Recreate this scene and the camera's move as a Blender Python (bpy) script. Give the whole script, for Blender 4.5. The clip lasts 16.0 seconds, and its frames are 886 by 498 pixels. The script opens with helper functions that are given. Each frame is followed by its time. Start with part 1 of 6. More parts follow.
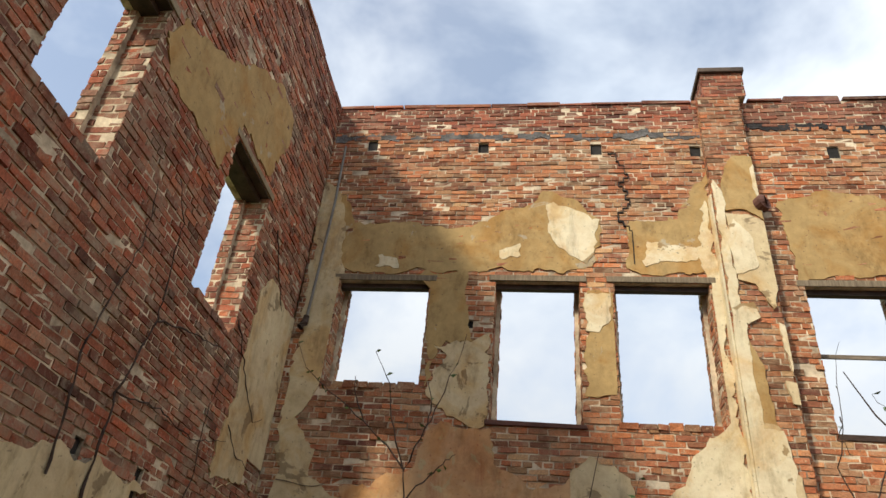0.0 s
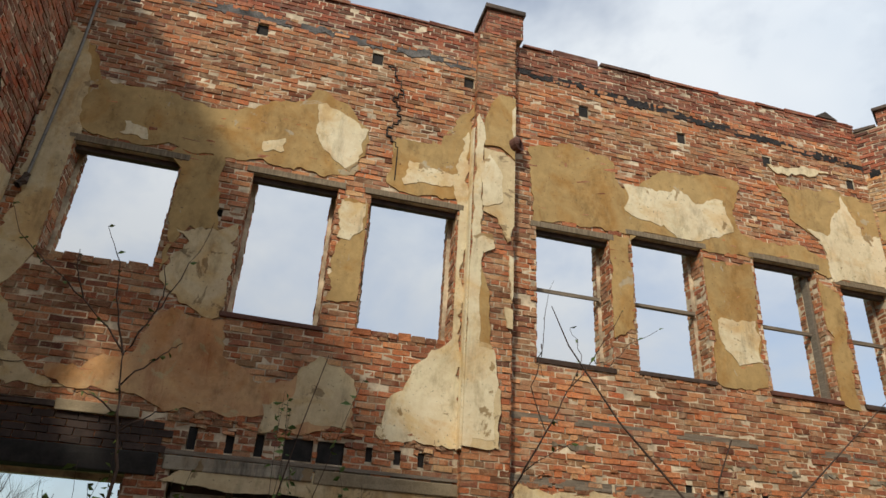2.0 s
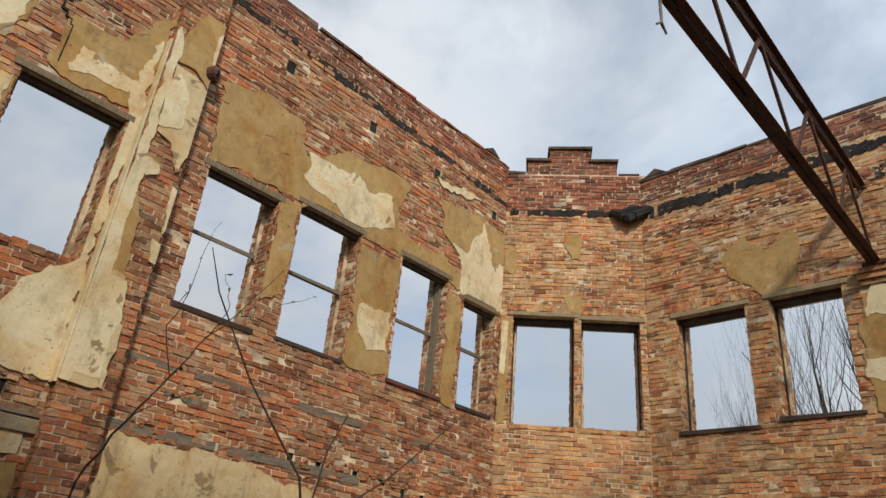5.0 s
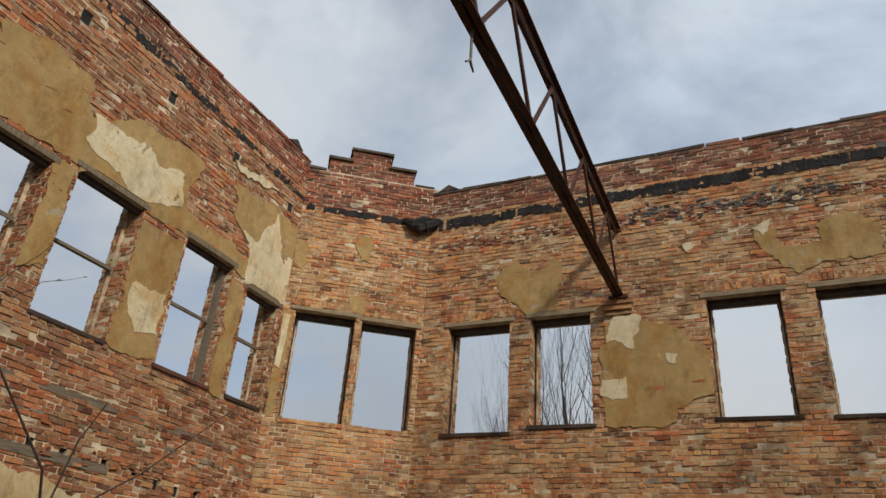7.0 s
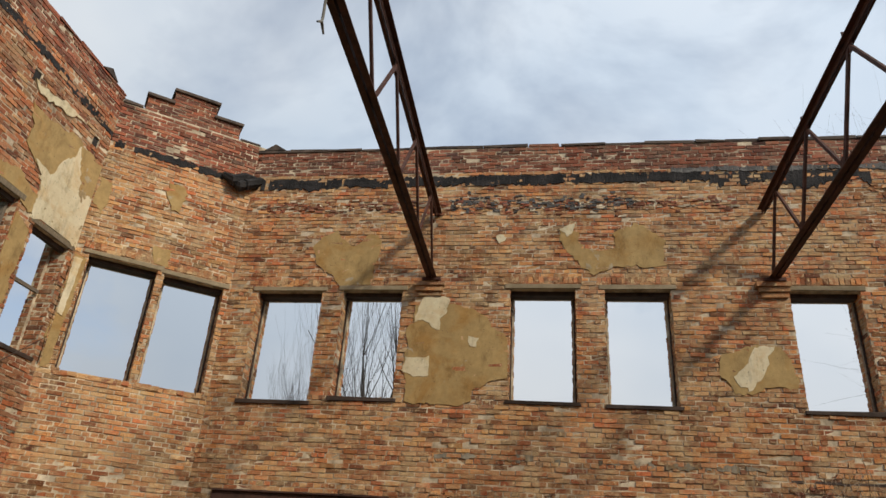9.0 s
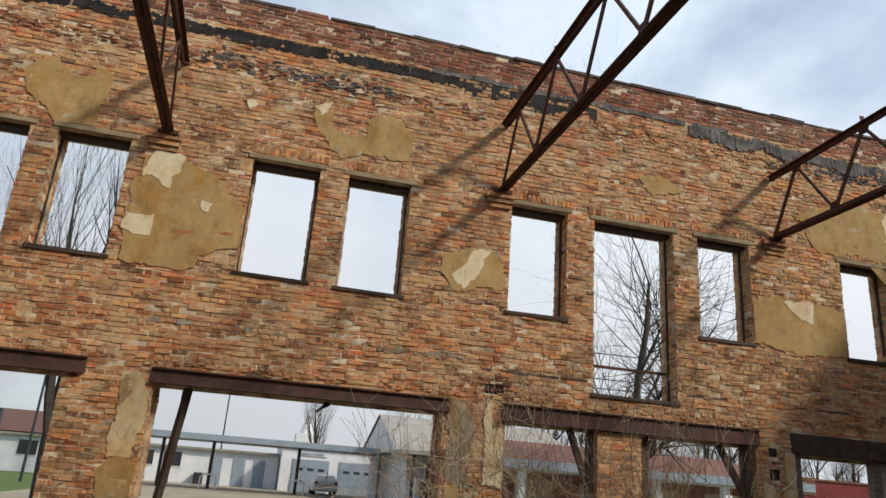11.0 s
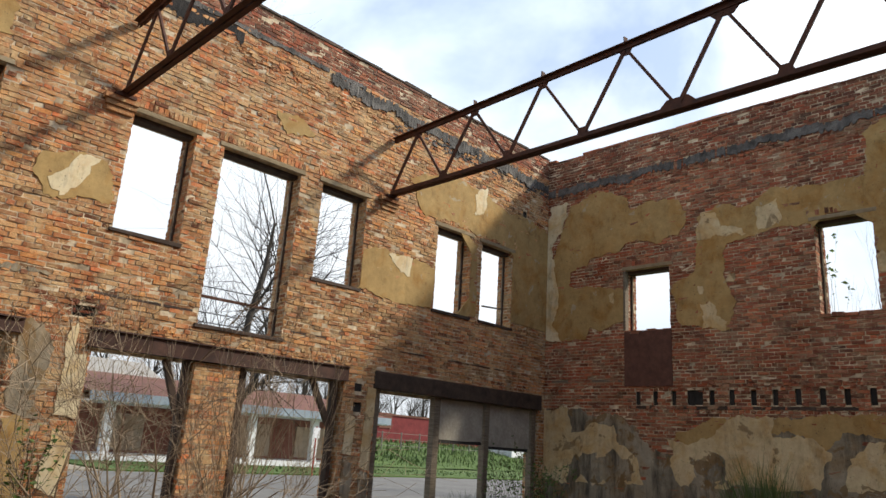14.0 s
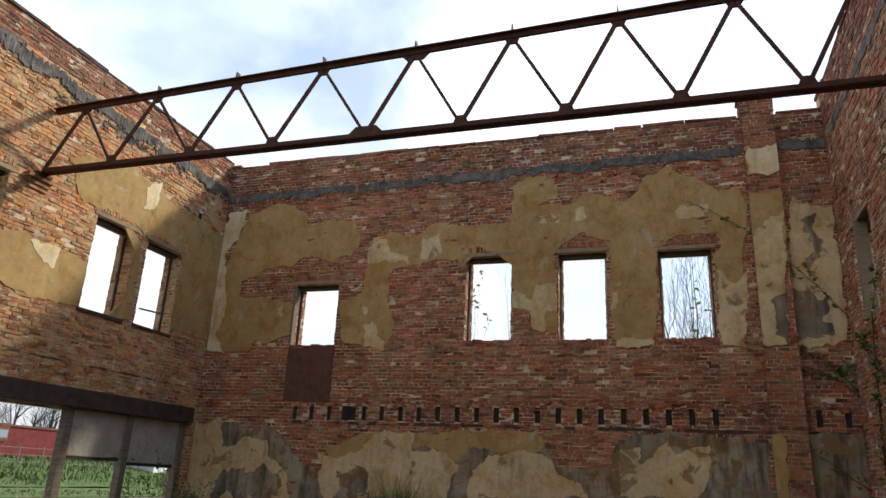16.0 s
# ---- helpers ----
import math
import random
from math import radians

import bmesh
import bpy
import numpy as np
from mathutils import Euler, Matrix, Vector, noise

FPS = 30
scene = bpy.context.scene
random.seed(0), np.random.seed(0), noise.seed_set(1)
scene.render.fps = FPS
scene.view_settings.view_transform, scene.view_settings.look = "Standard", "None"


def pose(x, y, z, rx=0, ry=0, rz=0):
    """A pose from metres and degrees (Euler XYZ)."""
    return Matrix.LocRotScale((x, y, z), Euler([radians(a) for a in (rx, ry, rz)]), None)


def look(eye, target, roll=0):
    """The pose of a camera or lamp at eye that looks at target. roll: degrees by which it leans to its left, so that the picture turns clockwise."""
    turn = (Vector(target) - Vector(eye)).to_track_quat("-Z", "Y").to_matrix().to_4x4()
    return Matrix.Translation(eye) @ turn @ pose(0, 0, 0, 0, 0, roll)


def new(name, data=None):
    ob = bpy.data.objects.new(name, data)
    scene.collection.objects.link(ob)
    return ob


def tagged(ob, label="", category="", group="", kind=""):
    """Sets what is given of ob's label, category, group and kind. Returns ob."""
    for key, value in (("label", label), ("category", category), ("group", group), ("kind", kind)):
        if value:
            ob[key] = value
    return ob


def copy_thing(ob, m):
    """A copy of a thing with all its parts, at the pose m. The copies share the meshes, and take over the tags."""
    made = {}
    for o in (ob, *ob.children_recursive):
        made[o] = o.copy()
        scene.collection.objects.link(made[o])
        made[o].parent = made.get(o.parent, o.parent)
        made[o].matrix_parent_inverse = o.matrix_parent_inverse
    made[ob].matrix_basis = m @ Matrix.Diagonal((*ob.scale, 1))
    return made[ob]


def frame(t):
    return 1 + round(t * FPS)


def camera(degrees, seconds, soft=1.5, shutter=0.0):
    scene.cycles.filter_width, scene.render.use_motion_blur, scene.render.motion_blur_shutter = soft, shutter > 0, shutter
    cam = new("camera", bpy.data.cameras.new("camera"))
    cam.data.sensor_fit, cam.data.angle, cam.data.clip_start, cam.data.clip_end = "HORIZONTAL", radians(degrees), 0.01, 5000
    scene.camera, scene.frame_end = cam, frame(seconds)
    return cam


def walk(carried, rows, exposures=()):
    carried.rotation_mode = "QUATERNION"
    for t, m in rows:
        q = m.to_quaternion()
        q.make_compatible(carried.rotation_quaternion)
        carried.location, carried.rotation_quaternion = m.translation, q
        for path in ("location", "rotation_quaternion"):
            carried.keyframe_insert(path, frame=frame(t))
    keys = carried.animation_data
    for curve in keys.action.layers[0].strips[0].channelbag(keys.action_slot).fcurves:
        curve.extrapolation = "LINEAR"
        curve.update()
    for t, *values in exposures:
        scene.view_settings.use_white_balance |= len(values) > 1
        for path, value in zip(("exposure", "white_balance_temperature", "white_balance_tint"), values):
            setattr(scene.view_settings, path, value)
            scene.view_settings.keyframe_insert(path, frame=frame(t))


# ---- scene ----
cam = camera(64.22, 16.0)
PATH = [
    (0, (4.035, -6.707, 1.737), (3.758, -5.058, 2.834), 5.79),
    (0.5, (4.036, -6.716, 1.755), (3.878, -4.991, 2.755), 5.65),
    (1, (4.036, -6.721, 1.765), (4.047, -4.954, 2.702), 5.37),
    (1.5, (4.030, -6.719, 1.769), (4.254, -4.947, 2.670), 4.44),
    (2, (4.021, -6.709, 1.763), (4.444, -4.977, 2.668), 3.70),
    (2.5, (4.016, -6.688, 1.751), (4.553, -4.989, 2.658), 3.37),
    (3, (4.021, -6.652, 1.737), (4.656, -4.977, 2.628), 4.30),
    (3.5, (4.041, -6.594, 1.733), (4.802, -4.977, 2.632), 6.06),
    (4, (4.049, -6.534, 1.733), (4.946, -4.991, 2.637), 7.12),
    (4.5, (4.035, -6.483, 1.737), (5.121, -5.067, 2.641), 6.39),
    (4.7, (4.024, -6.477, 1.740), (5.183, -5.122, 2.645), 6.10),
    (6.8, (3.847, -6.582, 1.773), (5.422, -5.726, 2.661), 4.50),
    (7, (3.835, -6.587, 1.774), (5.423, -5.795, 2.698), 4.45),
    (7.5, (3.815, -6.585, 1.772), (5.443, -5.936, 2.736), 3.99),
    (8, (3.807, -6.568, 1.773), (5.485, -6.058, 2.734), 4.30),
    (8.2, (3.808, -6.556, 1.774), (5.501, -6.084, 2.728), 4.67),
    (10.3, (3.828, -6.419, 1.780), (5.695, -6.586, 2.478), 2.89),
    (10.5, (3.842, -6.420, 1.782), (5.708, -6.682, 2.453), 3.49),
    (11, (3.902, -6.452, 1.787), (5.747, -6.899, 2.416), 4.43),
    (11.5, (3.948, -6.485, 1.780), (5.774, -7.050, 2.368), 3.92),
    (12, (3.975, -6.507, 1.771), (5.762, -7.227, 2.309), 2.47),
    (12.5, (3.978, -6.519, 1.762), (5.694, -7.409, 2.275), 1.82),
    (13, (3.965, -6.535, 1.748), (5.604, -7.559, 2.264), 1.08),
    (13.5, (3.959, -6.573, 1.732), (5.499, -7.740, 2.247), 2.32),
    (14, (3.959, -6.611, 1.731), (5.330, -7.963, 2.270), 3.73),
    (14.5, (3.957, -6.635, 1.733), (5.148, -8.131, 2.319), 5.29),
    (15, (3.959, -6.645, 1.743), (4.932, -8.283, 2.349), 5.26),
    (15.5, (3.964, -6.647, 1.754), (4.747, -8.380, 2.373), 3.79),
    (16, (3.975, -6.648, 1.762), (4.579, -8.451, 2.383), 2.78),
]
walk(cam, [(t, look(eye, target, roll)) for t, eye, target, roll in PATH],
     [(0.0, 0.64), (1.0, 0.52), (1.6, 0.20), (4.5, 0.08), (7.0, -0.22), (8.2, -0.12), (10.4, 0.14), (11.0, 0.20), (12.0, 0.34), (13.0, 0.58), (14.0, 0.62), (14.8, 0.56), (16.0, 0.66)])

# base exposure, neutral white balance
scene.view_settings.exposure = 0.18

# ---------- sky and sun ----------
SUN_DIR = Vector((0.80, 1.0, -1.04)).normalized()      # the way the sunlight travels
sun_el = math.asin(-SUN_DIR.z)
sun_az = math.atan2(-SUN_DIR.x, -SUN_DIR.y)            # clockwise from +y, of the sun itself
world = bpy.data.worlds.new("sky")
scene.world = world
world.use_nodes = True
wn, wl = world.node_tree.nodes, world.node_tree.links
wn.clear()
w_out = wn.new("ShaderNodeOutputWorld")
w_bg = wn.new("ShaderNodeBackground")
w_bg2 = wn.new("ShaderNodeBackground")
w_mix = wn.new("ShaderNodeMixShader")
w_sky = wn.new("ShaderNodeTexSky")
w_sky.sky_type = "NISHITA"
w_sky.sun_disc = False
w_sky.sun_elevation = sun_el
w_sky.sun_rotation = sun_az
w_sky.dust_density = 1.2
w_bg.inputs["Strength"].default_value = 0.14
w_tc = wn.new("ShaderNodeTexCoord")
w_map = wn.new("ShaderNodeMapping")
w_map.inputs["Scale"].default_value = (1.0, 1.0, 1.5)
w_n1 = wn.new("ShaderNodeTexNoise")
w_n1.inputs["Scale"].default_value = 2.1
w_n1.inputs["Detail"].default_value = 6
w_n1.inputs["Roughness"].default_value = 0.55
w_n1.inputs["Distortion"].default_value = 0.3
w_ramp = wn.new("ShaderNodeValToRGB")
w_ramp.color_ramp.elements[0].position = 0.40
w_ramp.color_ramp.elements[0].color = (0.30, 0.30, 0.30, 1)
w_ramp.color_ramp.elements[1].position = 0.60
w_n2 = wn.new("ShaderNodeTexNoise")
w_n2.inputs["Scale"].default_value = 1.7
w_n2.inputs["Detail"].default_value = 4
w_shade = wn.new("ShaderNodeValToRGB")                 # grey undersides to bright tops of the clouds
w_shade.color_ramp.elements[0].position = 0.35
w_shade.color_ramp.elements[0].color = (0.64, 0.74, 0.86, 1)
w_shade.color_ramp.elements[1].position = 0.62
w_shade.color_ramp.elements[1].color = (0.90, 0.95, 1.0, 1)
w_glow = wn.new("ShaderNodeVectorMath")                # clouds are brighter towards the sun
w_glow.operation = "DOT_PRODUCT"
w_glow.inputs[1].default_value = (0.25, -0.45, 0.55)
w_gr = wn.new("ShaderNodeMapRange")
w_gr.inputs["From Min"].default_value = -0.5
w_gr.inputs["From Max"].default_value = 1.0
w_gr.inputs["To Min"].default_value = 0.53
w_gr.inputs["To Max"].default_value = 1.12
wl.new(w_tc.outputs["Generated"], w_map.inputs["Vector"])
wl.new(w_map.outputs["Vector"], w_n1.inputs["Vector"])
wl.new(w_map.outputs["Vector"], w_n2.inputs["Vector"])
w_east = wn.new("ShaderNodeVectorMath")                # the cover is thicker over the street, thinner to the north and south
w_east.operation = "DOT_PRODUCT"
w_east.inputs[1].default_value = (0.16, 0.015, 0.0)
w_cov = wn.new("ShaderNodeMath")
w_cov.operation = "ADD"
wl.new(w_tc.outputs["Generated"], w_east.inputs[0])
wl.new(w_n1.outputs["Fac"], w_cov.inputs[0])
wl.new(w_east.outputs["Value"], w_cov.inputs[1])
wl.new(w_cov.outputs["Value"], w_ramp.inputs["Fac"])
wl.new(w_n2.outputs["Fac"], w_shade.inputs["Fac"])
wl.new(w_tc.outputs["Generated"], w_glow.inputs[0])
wl.new(w_glow.outputs["Value"], w_gr.inputs["Value"])
wl.new(w_sky.outputs["Color"], w_bg.inputs["Color"])
wl.new(w_shade.outputs["Color"], w_bg2.inputs["Color"])
w_sep = wn.new("ShaderNodeSeparateXYZ")                # far, low clouds are seen from below and are duller
w_low = wn.new("ShaderNodeMapRange")
w_low.inputs["From Max"].default_value = 0.55
w_low.inputs["To Min"].default_value = 0.68
w_low.inputs["To Max"].default_value = 1.04
w_mul = wn.new("ShaderNodeMath")
w_mul.operation = "MULTIPLY"
wl.new(w_tc.outputs["Generated"], w_sep.inputs[0])
wl.new(w_sep.outputs["Z"], w_low.inputs["Value"])
wl.new(w_low.outputs["Result"], w_mul.inputs[0])
wl.new(w_gr.outputs["Result"], w_mul.inputs[1])
wl.new(w_mul.outputs["Value"], w_bg2.inputs["Strength"])
wl.new(w_ramp.outputs["Color"], w_mix.inputs["Fac"])
wl.new(w_bg.outputs["Background"], w_mix.inputs[1])
wl.new(w_bg2.outputs["Background"], w_mix.inputs[2])
wl.new(w_mix.outputs["Shader"], w_out.inputs["Surface"])

sun_data = bpy.data.lights.new("sun", "SUN")
sun_data.energy = 2.7
sun_data.angle = radians(5.0)
sun_data.color = (1.0, 0.91, 0.76)
sun = new("sun", sun_data)
sun.matrix_world = Matrix.Translation((0, -10, 30)) @ SUN_DIR.to_track_quat("-Z", "Y").to_matrix().to_4x4()


# ---------- materials ----------
def base_mat(name, rough=0.9, metal=0.0):
    m = bpy.data.materials.new(name)
    m.use_nodes = True
    nt = m.node_tree
    b = nt.nodes["Principled BSDF"]
    b.inputs["Roughness"].default_value = rough
    b.inputs["Metallic"].default_value = metal
    b.inputs["Specular IOR Level"].default_value = 0.3
    return m, nt, b


def node(nt, kind, **values):
    n = nt.nodes.new(kind)
    for key, value in values.items():
        n.inputs[key].default_value = value
    return n


def ramp(nt, fac, stops):
    r = nt.nodes.new("ShaderNodeValToRGB")
    e = r.color_ramp.elements
    while len(e) < len(stops):
        e.new(0.5)
    for el, (p, c) in zip(e, stops):
        el.position = p
        el.color = (*c, 1) if len(c) == 3 else c
    nt.links.new(fac, r.inputs["Fac"])
    return r.outputs["Color"]


def grey(v):
    return (v, v, v)


def mixc(nt, fac, a, b, mode="MIX"):
    m = nt.nodes.new("ShaderNodeMix")
    m.data_type = "RGBA"
    m.blend_type = mode
    for sock, val in ((m.inputs["Factor"], fac), (m.inputs["A"], a), (m.inputs["B"], b)):
        if isinstance(val, (int, float)):
            sock.default_value = val
        elif isinstance(val, tuple):
            sock.default_value = (*val, 1)
        else:
            nt.links.new(val, sock)
    return m.outputs["Result"]


def noise_tex(nt, scale, detail=4, rough=0.6, pos=None, stretch=None, distort=0.0):
    p = pos or nt.nodes.new("ShaderNodeNewGeometry").outputs["Position"]
    if stretch:
        mp = node(nt, "ShaderNodeMapping")
        mp.inputs["Scale"].default_value = stretch
        nt.links.new(p, mp.inputs["Vector"])
        p = mp.outputs["Vector"]
    n = node(nt, "ShaderNodeTexNoise", Scale=scale, Detail=detail, Roughness=rough, Distortion=distort)
    nt.links.new(p, n.inputs["Vector"])
    return n.outputs["Fac"]


def bump(nt, b, height, strength=0.4, dist=0.01):
    n = node(nt, "ShaderNodeBump", Strength=strength, Distance=dist)
    nt.links.new(height, n.inputs["Height"])
    nt.links.new(n.outputs["Normal"], b.inputs["Normal"])


def plain_mat(name, dark, light, scale=6.0, rough=0.85, metal=0.0, bumps=0.3, stretch=None, bump_dist=0.006):
    """Two tones by coarse and fine noise, with fine relief."""
    m, nt, b = base_mat(name, rough, metal)
    n1 = noise_tex(nt, scale, 6, 0.65, stretch=stretch)
    n2 = noise_tex(nt, scale * 9, 3, 0.6, stretch=stretch)
    c = ramp(nt, n1, [(0.3, dark), (0.7, light)])
    c = mixc(nt, 0.35, c, ramp(nt, n2, [(0.3, grey(0.35)), (0.7, grey(0.75))]), "OVERLAY")
    nt.links.new(c, b.inputs["Base Color"])
    if bumps:
        bump(nt, b, n2, bumps, bump_dist)
    return m


def brick_mat(name, tones, lime=0.5, lime_col=(0.48, 0.36, 0.22), soot=0.45, streak=0.0):
    """Brick: a tone for each brick, lime and soot stains over it, grainy face."""
    m, nt, b = base_mat(name, 0.92)
    geo = nt.nodes.new("ShaderNodeNewGeometry")
    info = nt.nodes.new("ShaderNodeObjectInfo")
    add = nt.nodes.new("ShaderNodeMath")
    add.operation = "ADD"
    nt.links.new(geo.outputs["Random Per Island"], add.inputs[0])
    nt.links.new(info.outputs["Random"], add.inputs[1])
    frac = nt.nodes.new("ShaderNodeMath")
    frac.operation = "FRACT"
    nt.links.new(add.outputs[0], frac.inputs[0])
    pos = geo.outputs["Position"]
    k = len(tones)
    c = ramp(nt, frac.outputs[0], [(i / k, t) for i, t in enumerate(tones)])
    nt.nodes[-1].color_ramp.interpolation = "LINEAR"
    again = nt.nodes.new("ShaderNodeMath")
    again.operation = "MULTIPLY"
    again.inputs[1].default_value = 17.3
    nt.links.new(frac.outputs[0], again.inputs[0])
    spread = nt.nodes.new("ShaderNodeMath")
    spread.operation = "FRACT"
    nt.links.new(again.outputs[0], spread.inputs[0])
    c = mixc(nt, 1.0, c, ramp(nt, spread.outputs[0], [(0.0, grey(0.40)), (0.3, grey(0.82)), (1.0, grey(1.0))]), "MULTIPLY")
    fine = noise_tex(nt, 55, 4, 0.7, pos)
    c = mixc(nt, 0.7, c, ramp(nt, fine, [(0.3, grey(0.22)), (0.72, grey(0.76))]), "OVERLAY")
    broad = noise_tex(nt, 0.9, 5, 0.6, pos)
    c = mixc(nt, 0.6, c, ramp(nt, broad, [(0.32, grey(0.30)), (0.68, grey(0.74))]), "OVERLAY")
    zone = noise_tex(nt, 0.55, 4, 0.55, pos, stretch=(1, 1, 1.8))
    c = mixc(nt, ramp(nt, zone, [(0.42, grey(0.0)), (0.58, grey(0.55))]), c, (1.0, 0.76, 0.68), "MULTIPLY")
    lm = noise_tex(nt, 2.3, 9, 0.72, pos, distort=0.4)
    c = mixc(nt, ramp(nt, lm, [(0.64 - 0.22 * lime, grey(0.0)), (0.80 - 0.16 * lime, grey(0.85))]), c, lime_col)
    st = noise_tex(nt, 1.6, 8, 0.7, pos, stretch=(1, 1, 0.55))
    c = mixc(nt, ramp(nt, st, [(0.56, grey(0.0)), (0.72, grey(soot))]), c, (0.035, 0.028, 0.024))
    wash = noise_tex(nt, 4.2, 8, 0.7, pos, distort=0.8)
    c = mixc(nt, ramp(nt, wash, [(0.50, grey(0.0)), (0.70, grey(0.3 + 0.75 * lime))]), c, lime_col)
    smear = noise_tex(nt, 13, 7, 0.75, pos, distort=0.5)
    c = mixc(nt, ramp(nt, smear, [(0.61 - 0.07 * lime, grey(0.0)), (0.68 - 0.07 * lime, grey(0.9))]), c, tuple(1.15 * v for v in lime_col))
    pits = noise_tex(nt, 24, 5, 0.7, pos)
    c = mixc(nt, ramp(nt, pits, [(0.63, grey(0.0)), (0.70, grey(0.8))]), c, (0.05, 0.033, 0.026))
    nt.links.new(c, b.inputs["Base Color"])
    bump(nt, b, smear, 0.8, 0.016)
    return m


def plaster_mat(name, dark, light, stain=(0.10, 0.09, 0.08), stain_at=0.62, streak=0.6, fleck=None, fleck_at=0.66):
    m, nt, b = base_mat(name, 0.9)
    n1 = noise_tex(nt, 1.1, 6, 0.6)
    n2 = noise_tex(nt, 14, 6, 0.7)
    c = ramp(nt, n1, [(0.3, dark), (0.7, light)])
    c = mixc(nt, 0.3, c, ramp(nt, n2, [(0.3, grey(0.38)), (0.7, grey(0.64))]), "OVERLAY")
    run = noise_tex(nt, 2.0, 7, 0.7, stretch=(2.6, 2.6, 0.45))
    c = mixc(nt, ramp(nt, run, [(stain_at, grey(0.0)), (stain_at + 0.18, grey(streak))]), c, stain)
    if fleck:
        fl = noise_tex(nt, 2.6, 9, 0.62, distort=0.6)
        c = mixc(nt, ramp(nt, fl, [(fleck_at, grey(0.0)), (fleck_at + 0.02, grey(0.9))]), c, fleck)
    warm = noise_tex(nt, 1.7, 8, 0.65, distort=0.8)
    c = mixc(nt, ramp(nt, warm, [(0.47, grey(0.0)), (0.64, grey(0.75))]), c, (0.86, 0.66, 0.42), "MULTIPLY")
    grime = noise_tex(nt, 3.1, 8, 0.7, stretch=(1.6, 1.6, 0.8))
    c = mixc(nt, ramp(nt, grime, [(0.53, grey(0.0)), (0.70, grey(0.8))]), c, (0.55, 0.52, 0.48), "MULTIPLY")
    scuff = noise_tex(nt, 5.5, 8, 0.75)
    c = mixc(nt, 0.3, c, ramp(nt, scuff, [(0.34, grey(0.28)), (0.66, grey(0.76))]), "OVERLAY")
    spots = noise_tex(nt, 30, 2, 0.5)
    c = mixc(nt, ramp(nt, spots, [(0.67, grey(0.0)), (0.73, grey(0.6))]), c, stain)
    nt.links.new(c, b.inputs["Base Color"])
    bump(nt, b, n2, 0.35, 0.008)
    return m


RED = [(0.39, 0.131, 0.059), (0.54, 0.205, 0.080), (0.22, 0.085, 0.053), (0.56, 0.251, 0.106), (0.31, 0.114, 0.061), (0.53, 0.319, 0.153), (0.46, 0.148, 0.059), (0.37, 0.194, 0.100)]
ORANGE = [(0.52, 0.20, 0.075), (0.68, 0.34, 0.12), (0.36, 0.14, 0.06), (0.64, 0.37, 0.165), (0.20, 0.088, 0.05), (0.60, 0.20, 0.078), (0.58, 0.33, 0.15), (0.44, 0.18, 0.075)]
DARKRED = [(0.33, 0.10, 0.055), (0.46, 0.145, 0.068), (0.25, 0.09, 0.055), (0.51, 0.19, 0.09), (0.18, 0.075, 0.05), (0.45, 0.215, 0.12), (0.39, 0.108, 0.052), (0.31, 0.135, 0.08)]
m_brick_n = brick_mat("brick_red", RED, 0.38)
m_brick_top = brick_mat("brick_sooty", [(0.31, 0.105, 0.06), (0.40, 0.14, 0.075), (0.19, 0.08, 0.055), (0.42, 0.18, 0.095), (0.13, 0.065, 0.05), (0.35, 0.115, 0.06), (0.25, 0.105, 0.062)], 0.3, (0.30, 0.22, 0.15), 0.6)
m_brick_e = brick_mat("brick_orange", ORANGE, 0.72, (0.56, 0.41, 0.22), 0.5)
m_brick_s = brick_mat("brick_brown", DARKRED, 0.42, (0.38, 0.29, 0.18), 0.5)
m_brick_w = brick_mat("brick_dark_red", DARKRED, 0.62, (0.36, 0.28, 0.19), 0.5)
m_mortar = plain_mat("lime_mortar", (0.17, 0.125, 0.08), (0.84, 0.70, 0.49), 3.2, 0.95, bumps=0.6)
m_ochre = plaster_mat("ochre_plaster", (0.35, 0.235, 0.095), (0.45, 0.31, 0.13), (0.09, 0.07, 0.05), 0.63, 0.55, (0.42, 0.36, 0.25), 0.63)
m_cream = plaster_mat("cream_plaster", (0.60, 0.51, 0.32), (0.76, 0.66, 0.45), (0.16, 0.135, 0.10), 0.57, 0.6, (0.30, 0.21, 0.10), 0.62)
m_pale = plaster_mat("pale_plaster", (0.50, 0.385, 0.21), (0.66, 0.54, 0.33), (0.16, 0.12, 0.08), 0.55, 0.55, (0.27, 0.20, 0.11), 0.60)
m_peach = plaster_mat("peach_plaster", (0.48, 0.26, 0.125), (0.58, 0.39, 0.20), (0.30, 0.10, 0.045), 0.54, 0.75, (0.48, 0.37, 0.20), 0.58)
m_mould = plaster_mat("mouldy_plaster", (0.16, 0.135, 0.095), (0.40, 0.35, 0.26), (0.045, 0.042, 0.036), 0.46, 0.85, (0.22, 0.15, 0.075), 0.54)
m_wood = plain_mat("weathered_wood", (0.10, 0.08, 0.058), (0.25, 0.205, 0.15), 5, 0.85, stretch=(1, 1, 12), bumps=0.5)
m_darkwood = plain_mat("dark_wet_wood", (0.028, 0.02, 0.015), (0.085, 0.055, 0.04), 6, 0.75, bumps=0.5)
m_redwood = plain_mat("red_brown_wood", (0.07, 0.032, 0.022), (0.15, 0.065, 0.045), 6, 0.75, bumps=0.5)
m_steel = plain_mat("rusty_steel", (0.035, 0.017, 0.012), (0.105, 0.04, 0.023), 7, 0.75, bumps=0.4)
m_tar = plain_mat("tar", (0.008, 0.008, 0.008), (0.042, 0.038, 0.036), 4, 0.92, bumps=0.9, bump_dist=0.02)
